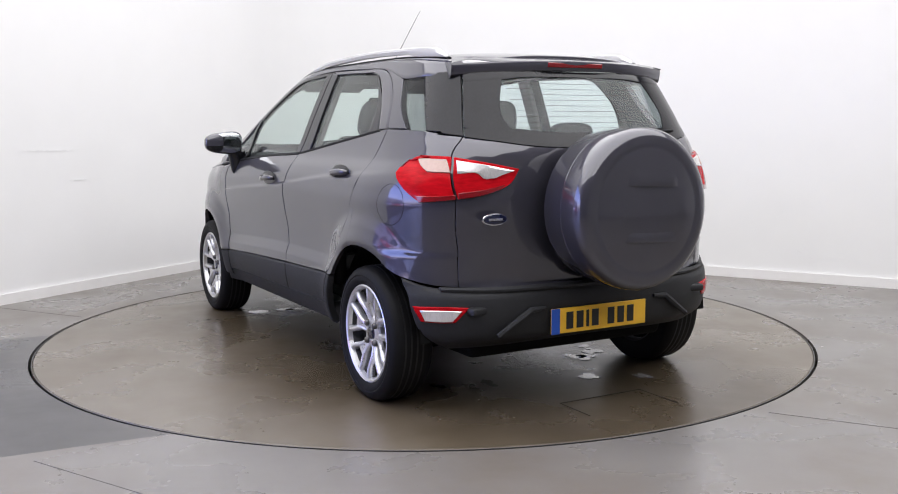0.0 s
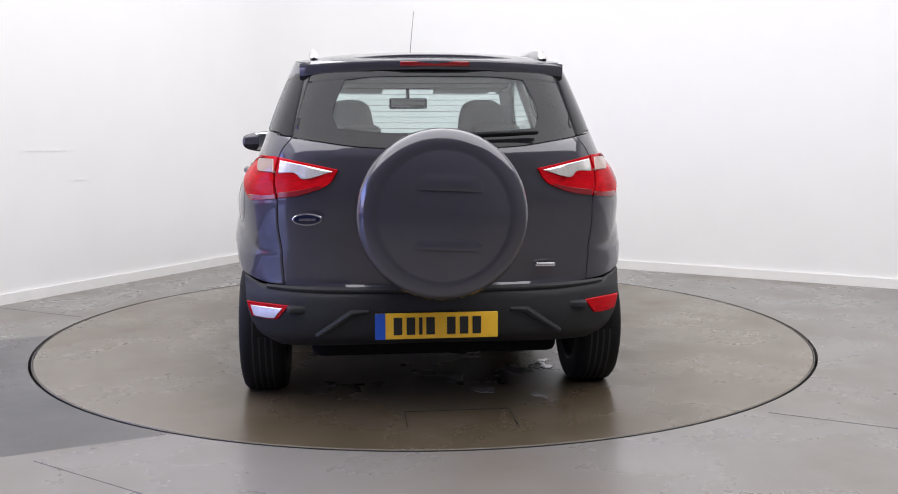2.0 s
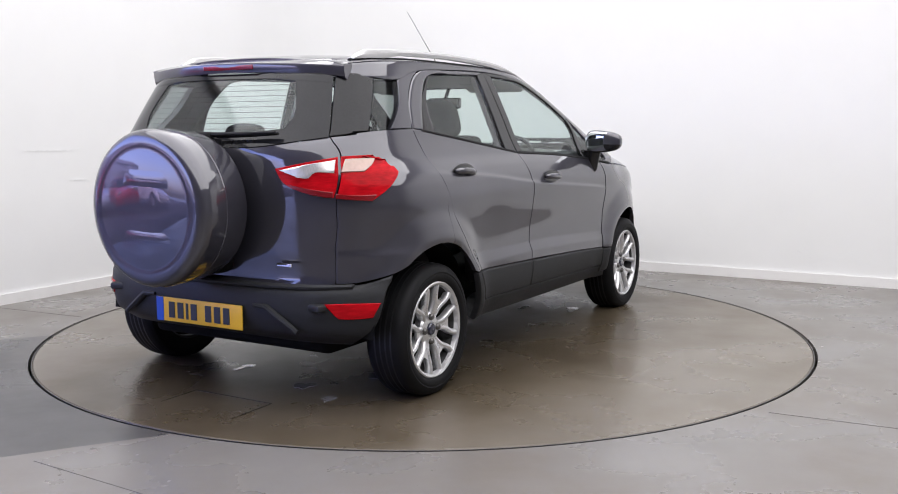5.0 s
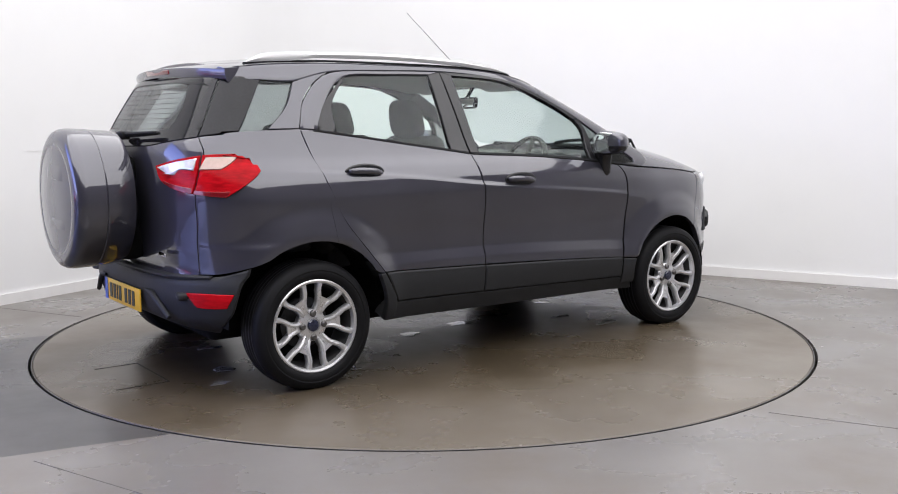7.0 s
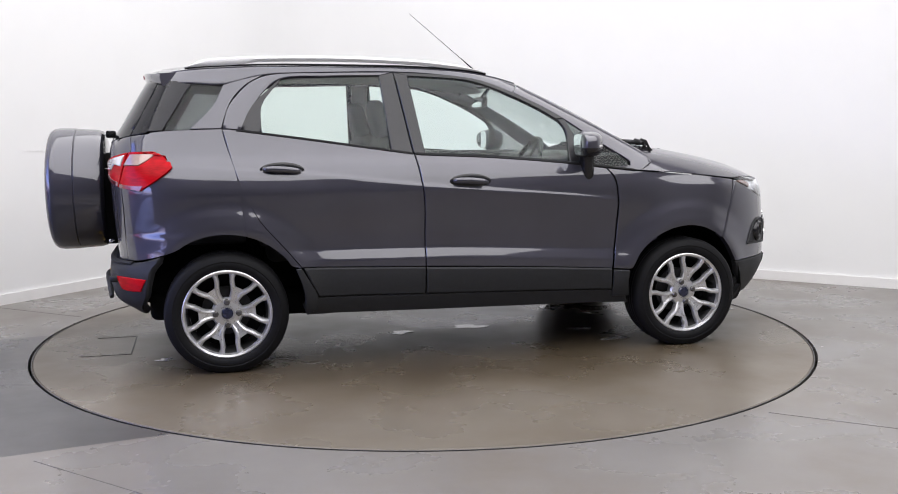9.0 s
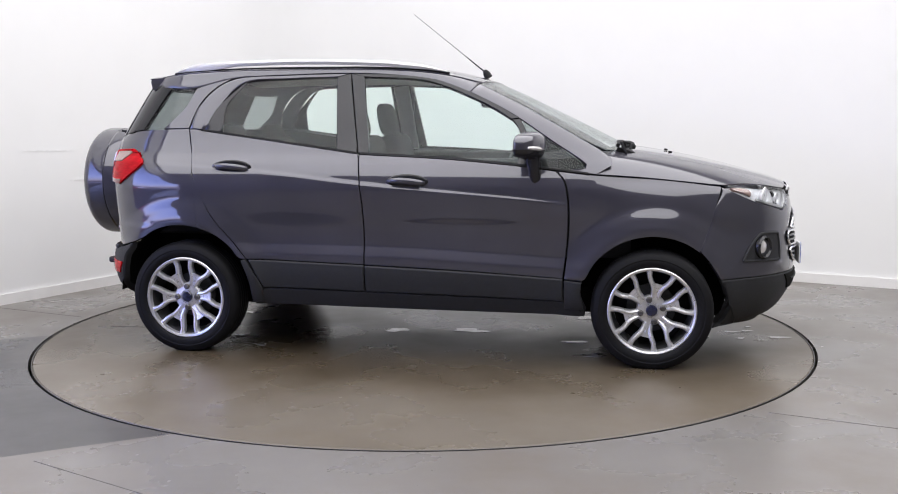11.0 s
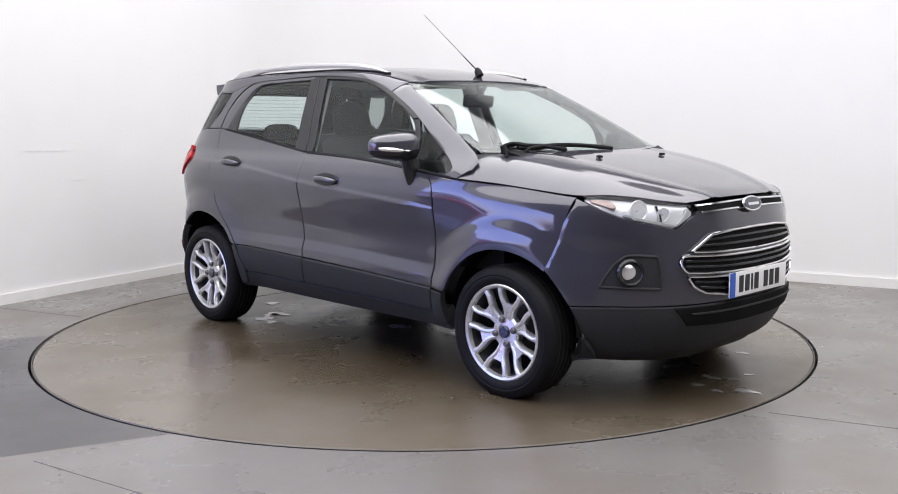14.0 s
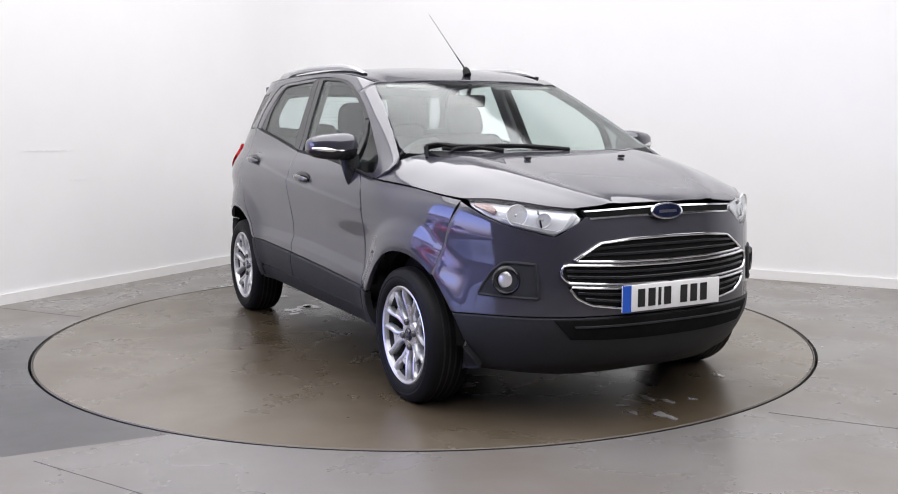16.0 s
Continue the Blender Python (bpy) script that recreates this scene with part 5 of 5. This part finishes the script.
def top():
    # roof sheet between the two rooflines
    rows = []
    for x in np.linspace(-1.555, 0.335, 34):
        z = float(ROOFLINE(x))
        y = -float(UP.at(UP.u_side(x, z), z)[1])
        w = np.sin(np.linspace(-1, 1, 25) * math.pi / 2)
        a = np.abs(w)
        k = np.clip((x + 0.3) / 0.635, 0, 1)
        rise = 0.042
        groove = 0.006 * np.exp(-((a - 0.88) / 0.03) ** 2)
        rows.append(np.stack([x + 0.045 * k ** 2 * (1 - a ** 3), w * y, z + 0.002 + rise * (1 - a ** 2.6) * (1 - 0.62 * k ** 3) - groove], -1))
    v, f = slab(np.array(rows)[:, ::-1], 0.02, 0.003)
    roof = finish("roof", v, f, PAINT, car)
    rows = []
    for x in np.linspace(-1.34, 0.3, 12):
        z = float(ROOFLINE(x)) - 0.03
        y = -float(UP.at(UP.u_side(x, z), z)[1]) - 0.03
        w = np.linspace(-1, 1, 13)
        rows.append(np.stack([x + 0 * w, w * y, z + 0.03 * (1 - w * w)], -1))
    v, f = slab(np.array(rows)[:, ::-1], 0.006, 0.001)
    finish("headlining", v, f, LINING, car, "pale grey fabric headlining")
    # windscreen
    edge = resample([(1.015, 1.115), (0.888, 1.174), (0.612, 1.33), (0.345, 1.46)], 22)
    edge = UP.at(np.vectorize(UP.u_side)(edge[:, 0], edge[:, 1]), edge[:, 1])
    zc = np.linspace(1.085, 1.484, 22)
    rows = []
    for (ex, ey, ez), z in zip(edge, zc):
        w = np.linspace(-1, 1, 31)
        cx = float(SCREEN(z))
        rows.append(np.stack([cx + (ex - cx) * np.abs(w) ** 2.2, -w * ey * 0.995, z + (ez - z) * w * w], -1))
    v, f = slab(np.array(rows)[:, ::-1], 0.005, 0.001, flip=True)
    scr = finish("windscreen", v, f, SCREENPANE, car, "clear windscreen")
    wide("scuttle", UP, [F(0.60, 1.075), F(0.3, 1.062), F(0.0, 1.055)], [F(0.66, 1.12), F(0.3, 1.10), F(0.0, 1.094)], [F(0.60, 1.075), F(0.66, 1.12)], SEAL, car, 16, 3, 0.02, 0.006, "black scuttle below the windscreen", front=True)
    for y0, y1 in ((-0.10, 0.58), (0.28, 0.66)):
        bm = bmesh.new()
        n = 8
        pts = []
        for k in range(n):
            y = y0 + (y1 - y0) * k / (n - 1)
            zz = 1.112 + 0.022 * math.sin(math.pi * k / (n - 1)) + (0.015 if y > 0.55 else 0)
            pts.append((float(UP.at(UP.u_end(y, zz, True), zz)[0]) + 0.018, -y, zz + 0.006))
        tube(bm, pts, 0.011, 8)
        tube(bm, [(p[0] + 0.014, p[1] - 0.05, p[2] + 0.004) for p in pts[1:-1]] + [(1.12, -y1 - 0.01, 1.09)], 0.008, 8)
        part("front_wiper", bm, SEAL, scr, "black windscreen wiper")
    # roof rails: broad silver blades that rise from the roof
    for s in (-1, 1):
        zz = curve([-1.42, -1.33, -1.05, -0.69, -0.2, 0.02, 0.16], [1.545, 1.585, 1.602, 1.607, 1.592, 1.567, 1.53])
        yy = curve([-1.42, -0.7, 0.16], [0.522, 0.552, 0.562])
        bm = bmesh.new()
        rings = []
        for k in range(36):
            x = -1.42 + 1.58 * k / 35
            hi, y = float(zz(x)), float(yy(x))
            gap = min(1, max(0, (x + 1.18) / 0.12)) * min(1, max(0, (-0.02 - x) / 0.14))
            lo = (float(ROOFLINE(x)) + 0.016) * (1 - gap) + (hi - 0.03) * gap
            lo = min(lo, hi - 0.006)
            w = 0.016
            rings.append([bm.verts.new((x, s * (y + a), z)) for a, z in ((-w, lo), (w, lo), (w + 0.002, (lo + hi) / 2), (w * 0.7, hi - 0.004), (0, hi), (-w * 0.7, hi - 0.004), (-w - 0.002, (lo + hi) / 2))])
        for p, q in zip(rings, rings[1:]):
            for k in range(7):
                bm.faces.new((p[k], p[(k + 1) % 7], q[(k + 1) % 7], q[k]))
        bm.faces.new(rings[0])
        bm.faces.new(rings[-1][::-1])
        rail = part("roof_rail", bm, SILVER, car, "silver roof rail")
        bm = bmesh.new()
        tube(bm, [(x, s * float(yy(x)), float(ROOFLINE(x)) + 0.012) for x in np.linspace(-1.43, 0.17, 20)], 0.012, 8, 0.6)
        part("rail_gasket", bm, SEAL, rail, "black rubber strip under the rail")
    # aerial
    bm = bmesh.new()
    lathe(bm, [(0.024, -0.02), (0.021, 0.012), (0.012, 0.03), (0.006, 0.034)], pose(0.30, 0.0, 1.535, 0, -30), 16)
    ae = part("aerial_base", bm, SEAL, car, "black aerial base")
    bm = bmesh.new()
    tube(bm, [(0.295, 0, 1.545), (0.18, -0.003, 1.638)], [0.0045, 0.003], 8)
    tube(bm, [(0.18, -0.003, 1.638), (-0.14, -0.01, 1.896)], [0.002, 0.0012], 8)
    part("aerial_rod", bm, SEAL, ae)
    # door mirrors
    for s in (-1, 1):
        def housing(grow, low):
            b2 = bmesh.new()
            bmesh.ops.create_uvsphere(b2, u_segments=36, v_segments=24, radius=1.0)
            for v in b2.verts:
                x, y, z = (math.copysign(abs(q) ** 0.62, q) for q in v.co)
                z = min(z, -0.18 - 0.1 * y) if low else max(z, -0.22 - 0.1 * y)
                x = x * (0.095 - 0.03 * max(y, 0)) if x > 0 else x * 0.035
                v.co = (0.615 + grow * x - 0.022 * y, s * (0.948 + 0.12 * grow * y), 1.136 + grow * 0.066 * z * (1 - 0.2 * y))
            return b2
        mir = part("door_mirror", housing(1.0, False), PAINT, car)
        part("mirror_underside", housing(0.99, True), BLACK, mir, "black lower half")
        bm = bmesh.new()
        got = bmesh.ops.create_uvsphere(bm, u_segments=24, v_segments=12, radius=1.0)
        for v in bm.verts:
            x, y, z = v.co
            y = math.copysign(abs(y) ** 0.7, y)
            z = math.copysign(abs(z) ** 0.75, z)
            v.co = (0.584 + x * 0.006, s * (0.945 + 0.105 * y), 1.137 + 0.058 * z * (1 - 0.15 * y))
        part("mirror_glass", bm, MIRROR, mir, "mirror glass")
        bm = bmesh.new()
        tube(bm, [(0.64, s * 0.865, 1.09), (0.66, s * 0.855, 1.03), (0.665, s * 0.845, 0.97), (0.66, s * 0.84, 0.94)], [0.055, 0.05, 0.044, 0.03], 14, 0.75)
        part("mirror_foot", bm, BLACK, mir, "gloss black mirror foot")
        bm = bmesh.new()
        tube(bm, [(0.706 - 0.035 * k / 6 - 0.03 * (k / 6) ** 3, s * (0.90 + 0.152 * k / 6), 1.117 + 0.002 * k) for k in range(7)], [0.010, 0.014, 0.015, 0.015, 0.015, 0.014, 0.008], 8, 0.9)
        part("indicator_strip", bm, CLEAR, mir, "clear indicator strip")


top()


def strand(bm, path, widths, drop):
    """A flat-topped alloy spoke arm along path, chamfered to both sides and drop deep."""
    pts = [Vector(p) for p in path]
    rings = []
    for i, p in enumerate(pts):
        d = (pts[min(i + 1, len(pts) - 1)] - pts[max(i - 1, 0)]).normalized()
        n = Vector((-d.y, d.x, 0)).normalized()
        w = widths[i]
        rings.append([bm.verts.new(p + n * a + Vector((0, 0, h))) for a, h in ((-w, -drop), (-w, -0.009), (-w * 0.62, -0.0015), (0, 0.0012), (w * 0.62, -0.0015), (w, -0.009), (w, -drop))])
    for a, b in zip(rings, rings[1:]):
        for k in range(7):
            bm.faces.new((a[k], a[(k + 1) % 7], b[(k + 1) % 7], b[k]))
    bm.faces.new(rings[0])
    bm.faces.new(rings[-1][::-1])
    return bm


def spoke_mesh():
    """One forked spoke: two arms side by side that curve apart to the rim, and the web between them."""
    bm = bmesh.new()
    for f in (-1, 1):
        line = resample([(0.042, f * 0.0125, 0.056), (0.085, f * 0.0145, 0.067), (0.115, f * 0.021, 0.075), (0.14, f * 0.036, 0.081), (0.163, f * 0.051, 0.085), (0.186, f * 0.059, 0.087), (0.204, f * 0.064, 0.087)], 14)
        strand(bm, [tuple(p) for p in line], [0.0118 + 0.001 * math.sin(math.pi * k / 13) + (0.003 if k > 11 else 0) for k in range(14)], 0.034)
    prism(bm, [(0.05, -0.016), (0.11, -0.02), (0.128, -0.028), (0.144, -0.039), (0.144, 0.039), (0.128, 0.028), (0.11, 0.02), (0.05, 0.016)], pose(0, 0, 0.041, 0, -10), 0.009)
    return bm


def wheels():
    """Four alloy wheels with their tyres and brakes; the tyres are pressed flat where they carry the car."""
    shared = {}

    def piece(name, make, mat, parent, label="", m=None):
        if name in shared:
            ob = child(name, shared[name], parent, label)
        else:
            bm = bmesh.new()
            make(bm)
            ob = part(name, bm, mat, parent, label)
            shared[name] = ob.data
        if m is not None:
            ob.matrix_basis = m
        return ob

    def rubber(bm):
        lathe(bm, [(0.205, -0.098), (0.25, -0.103), (0.29, -0.096), (0.303, -0.082), (0.3085, -0.062), (0.3085, 0.064), (0.303, 0.084), (0.29, 0.097), (0.268, 0.1045), (0.262, 0.1025), (0.256, 0.1045), (0.236, 0.100), (0.226, 0.093), (0.218, 0.086)], Matrix(), 96, True)

    for x, s, hub, roll in ((1.26, -1, 0.3, 0), (1.26, 1, 0.3, 10), (-1.26, -1, 0.302, -13), (-1.26, 1, 0.302, 30)):
        w = new("wheel")
        w.parent = car
        w.matrix_basis = pose(x, s * 0.775, hub) @ Euler((radians(90 if s < 0 else -90), 0, 0)).to_matrix().to_4x4()
        tagged(w, "silver alloy wheel with six forked spokes")
        # local z points outward, local y up on the right side and down on the left
        up = 1 if s < 0 else -1
        bm = bmesh.new()
        rubber(bm)
        for v in bm.verts:
            if v.co.y * up < -hub + 0.001:
                v.co.y = up * (-hub + 0.001)
        tyre = part("tyre", bm, TYRE, w, "black road tyre")
        for h in (-0.042, -0.014, 0.014, 0.042):
            bm = bmesh.new()
            lathe(bm, [(0.308, h - 0.004), (0.3094, h - 0.004), (0.3094, h + 0.004), (0.308, h + 0.004)], Matrix(), 72, True)
            for v in bm.verts:
                v.co.y = max(v.co.y * up, -hub + 0.002) * up
            part("tread_groove", bm, INK, tyre)
        piece("rim", lambda bm: lathe(bm, [(0.222, 0.082), (0.224, 0.092), (0.2185, 0.0955), (0.2085, 0.091), (0.203, 0.07), (0.21, 0.06)], Matrix(), 72, True), ALLOY, w)
        # inner alloy coloured dark, in place of shade behind the spokes
        piece("barrel", lambda bm: lathe(bm, [(0.204, 0.07), (0.198, 0.05), (0.194, -0.09), (0.206, -0.098), (0.212, -0.09), (0.21, 0.06)], Matrix(), 72, True), WHEELSHADE, w, "inner barrel of the wheel, coloured dark for shade")
        for k in range(6):
            if "spoke" in shared:
                o = child("spoke", shared["spoke"], w)
            else:
                o = part("spoke", spoke_mesh(), ALLOY, w)
                shared["spoke"] = o.data
            o.matrix_basis = pose(0, 0, 0, 0, 0, 16.5 + roll + 60 * k)
        piece("hub", lambda bm: lathe(bm, [(0.078, 0.02), (0.078, 0.05), (0.07, 0.06), (0.036, 0.064), (0.034, 0.06)], Matrix(), 40), ALLOY, w)
        piece("centre_cap", lambda bm: lathe(bm, [(0.029, 0.05), (0.029, 0.068), (0.025, 0.0725), (0.003, 0.074)], Matrix(), 32), BADGE, w, "dark blue centre cap")
        for k in range(4):
            a = radians(14 + roll + 90 * k)
            piece("wheel_nut", lambda bm: lathe(bm, [(0.0155, 0), (0.0155, 0.012), (0.010, 0.019), (0.002, 0.0195)], Matrix(), 12), STEEL, w, "", pose(0.057 * math.cos(a), 0.057 * math.sin(a), 0.058))
        # the disc takes the same shade-dark colour
        piece("brake_disc", lambda bm: lathe(bm, [(0.03, -0.045), (0.125, -0.045), (0.125, -0.03), (0.03, -0.03)], Matrix(), 48, True), WHEELSHADE, w, "steel brake disc")
        piece("dust_plate", lambda bm: lathe(bm, [(0.19, -0.06), (0.19, -0.055), (0.02, -0.05), (0.02, -0.06)], Matrix(), 40, True), DARK, w)


wheels()

# fuel flap, a round joint in the left quarter
bm = bmesh.new()
x0, z0 = -1.495, 0.905
ring = []
for k in range(41):
    a = 2 * math.pi * k / 40
    q = LOW.at(LOW.u_side(x0 + 0.085 * math.cos(a), z0 + 0.088 * math.sin(a)), z0 + 0.088 * math.sin(a))
    ring.append((q[0], -q[1] - 0.001, q[2]))
tube(bm, ring, 0.0019, 6)
part("fuel_flap", bm, SEAL, car, "round fuel flap joint")


def cabin():
    bm = bmesh.new()
    box(bm, pose(0.0, 0, 0.30), 3.3, 1.10, 0.16, 0.04)
    box(bm, pose(0.0, 0, 0.33), 1.6, 1.56, 0.12, 0.03)
    box(bm, pose(1.2, 0, 0.55), 1.1, 0.98, 0.5, 0.08)
    box(bm, pose(-1.25, 0, 0.50), 0.95, 0.98, 0.36, 0.06)
    part("underbody", bm, DARK, car)
    bm = bmesh.new()
    box(bm, pose(1.93, 0, 0.62), 0.06, 0.7, 0.4, 0.02)
    part("radiator_panel", bm, DARK, car)
    # boot floor and rear shelf
    bm = bmesh.new()
    box(bm, pose(-1.45, 0, 0.70), 0.62, 1.2, 0.05, 0.01)
    box(bm, pose(-1.48, 0, 1.07), 0.52, 1.22, 0.02, 0.006)
    part("parcel_shelf", bm, TRIM, car, "black boot floor and parcel shelf")
    # door cards
    for s in (-1, 1):
        bm = bmesh.new()
        box(bm, pose(-0.02, s * 0.765, 0.76, s * 5), 1.58, 0.05, 0.62, 0.02)
        box(bm, pose(-0.98, s * 0.75, 0.95, s * 5), 0.36, 0.05, 0.28, 0.02)
        box(bm, pose(-1.36, s * 0.62, 0.90), 0.42, 0.05, 0.54, 0.02)
        part("door_card", bm, TRIM, car)
    # dashboard, wheel
    bm = bmesh.new()
    rows = []
    for k in range(15):
        t = k / 14 * 2 - 1
        y = 0.72 * t
        bulge = 0.04 * math.exp(-((y + 0.36) / 0.16) ** 2) + 0.03 * math.exp(-(y / 0.16) ** 2)
        rows.append([bm.verts.new(p) for p in ((1.15, y, 1.06), (0.85, y, 1.07 + bulge * 0.4), (0.66, y, 1.05 + bulge), (0.58, y, 0.98 + bulge), (0.60, y, 0.80), (0.75, y, 0.55), (1.15, y, 0.55))])
    for a, b in zip(rows, rows[1:]):
        for k in range(7):
            bm.faces.new((a[k], a[(k + 1) % 7], b[(k + 1) % 7], b[k]))
    bm.faces.new(rows[0])
    bm.faces.new(rows[-1][::-1])
    part("dashboard", bm, TRIM, car, "dark plastic dashboard")
    m = pose(0.47, -0.36, 1.0, 0, -64)
    bm = bmesh.new()
    lathe(bm, [(0.178 + 0.015 * math.cos(a), 0.015 * math.sin(a)) for a in (2 * math.pi * k / 10 for k in range(10))], m, 36, True)
    lathe(bm, [(0.075, -0.03), (0.07, 0.01), (0.03, 0.018), (0.005, 0.02)], m, 24)
    for a in (0, 180, 90):
        box(bm, m @ pose(0, 0, 0, 0, 0, a) @ pose(0.12, 0, -0.005), 0.12, 0.035, 0.014, 0.004)
    part("steering_wheel", bm, BLACK, car, "black steering wheel")
    # rear-view mirror and visors
    bm = bmesh.new()
    box(bm, pose(0.30, 0, 1.375, 0, 8), 0.03, 0.24, 0.07, 0.015)
    tube(bm, [(0.31, 0, 1.40), (0.36, 0, 1.47)], 0.012, 8)
    mi = part("rear_view_mirror", bm, BLACK, car, "black interior mirror")
    bm = bmesh.new()
    box(bm, pose(0.282, 0, 1.375, 0, 8), 0.006, 0.215, 0.054, 0.002)
    part("mirror_glass", bm, MIRROR, mi)
    bm = bmesh.new()
    for y in (-0.34, 0.34):
        box(bm, pose(0.28, y, 1.47, 0, 18), 0.16, 0.36, 0.018, 0.008)
    part("sun_visor", bm, LINING, car)

    # seats
    def seat(name, x, y, w, back_h, tilt):
        st = new(name)
        st.parent = car
        tagged(st, "charcoal cloth seat with a tall head restraint")
        bm = bmesh.new()
        box(bm, pose(x + 0.02, y, 0.62, 0, -6), 0.5, w, 0.16, 0.05)
        part("cushion", bm, CLOTH, st)
        bm = bmesh.new()
        box(bm, pose(x - 0.27, y, 0.88, 0, -tilt), 0.13, w, back_h, 0.055)
        part("backrest", bm, CLOTH, st)
        return st
    for y in (-0.37, 0.37):
        st = seat("front_seat", -0.02, y, 0.48, 0.62, 14)
        bm = bmesh.new()
        for v in bmesh.ops.create_uvsphere(bm, u_segments=22, v_segments=14, radius=1.0)["verts"]:
            a, b, c = (math.copysign(abs(q) ** 0.6, q) for q in v.co)
            v.co = (-0.40 + 0.05 * a - 0.02 * c, y + 0.128 * b * (1 - 0.12 * c), 1.275 + 0.105 * c)
        part("head_restraint", bm, CLOTH, st)
        bm = bmesh.new()
        for d in (-0.06, 0.06):
            tube(bm, [(-0.385, y + d, 1.12), (-0.395, y + d, 1.2)], 0.006, 8)
        part("restraint_post", bm, CHROME, st)
    for y, w in ((-0.34, 0.56), (0.34, 0.56)):
        st = seat("rear_seat", -0.82, y, 0.6, 0.58, 16)
        bm = bmesh.new()
        for v in bmesh.ops.create_uvsphere(bm, u_segments=20, v_segments=12, radius=1.0)["verts"]:
            a, b, c = (math.copysign(abs(q) ** 0.6, q) for q in v.co)
            v.co = (-1.17 + 0.045 * a, y + 0.125 * b, 1.185 + 0.065 * c)
        part("head_restraint", bm, CLOTH, st)
    # inner pillar trims
    for s in (-1, 1):
        bm = bmesh.new()
        box(bm, pose(-0.34, s * 0.665, 1.29, s * 21, -5), 0.10, 0.03, 0.44, 0.01)
        part("pillar_trim", bm, LINING, car, "pale grey inner pillar trim")


cabin()


def motions():
    rows = [(0, 117.91), (1, 106.15), (2, 94.4), (3, 82.5), (4, 70.45), (5, 58.45), (6.2, 44.5), (7.5, 29.7), (8.5, 18.2), (9.2, 10.3), (10.3, -2.9), (11.5, -17.4),
            (12.5, -29.1), (13.5, -40.85), (14.5, -52.35), (15, -57.75), (15.5, -61.3), (16, -63.2)]
    walk(table, [(t, pose(0, 0, 0, 0, 0, a)) for t, a in rows])
    walk(car, [(t, pose(0, 0, 0, 0, 0, a) @ pose(0.0625, 0.08, 0)) for t, a in rows])


motions()
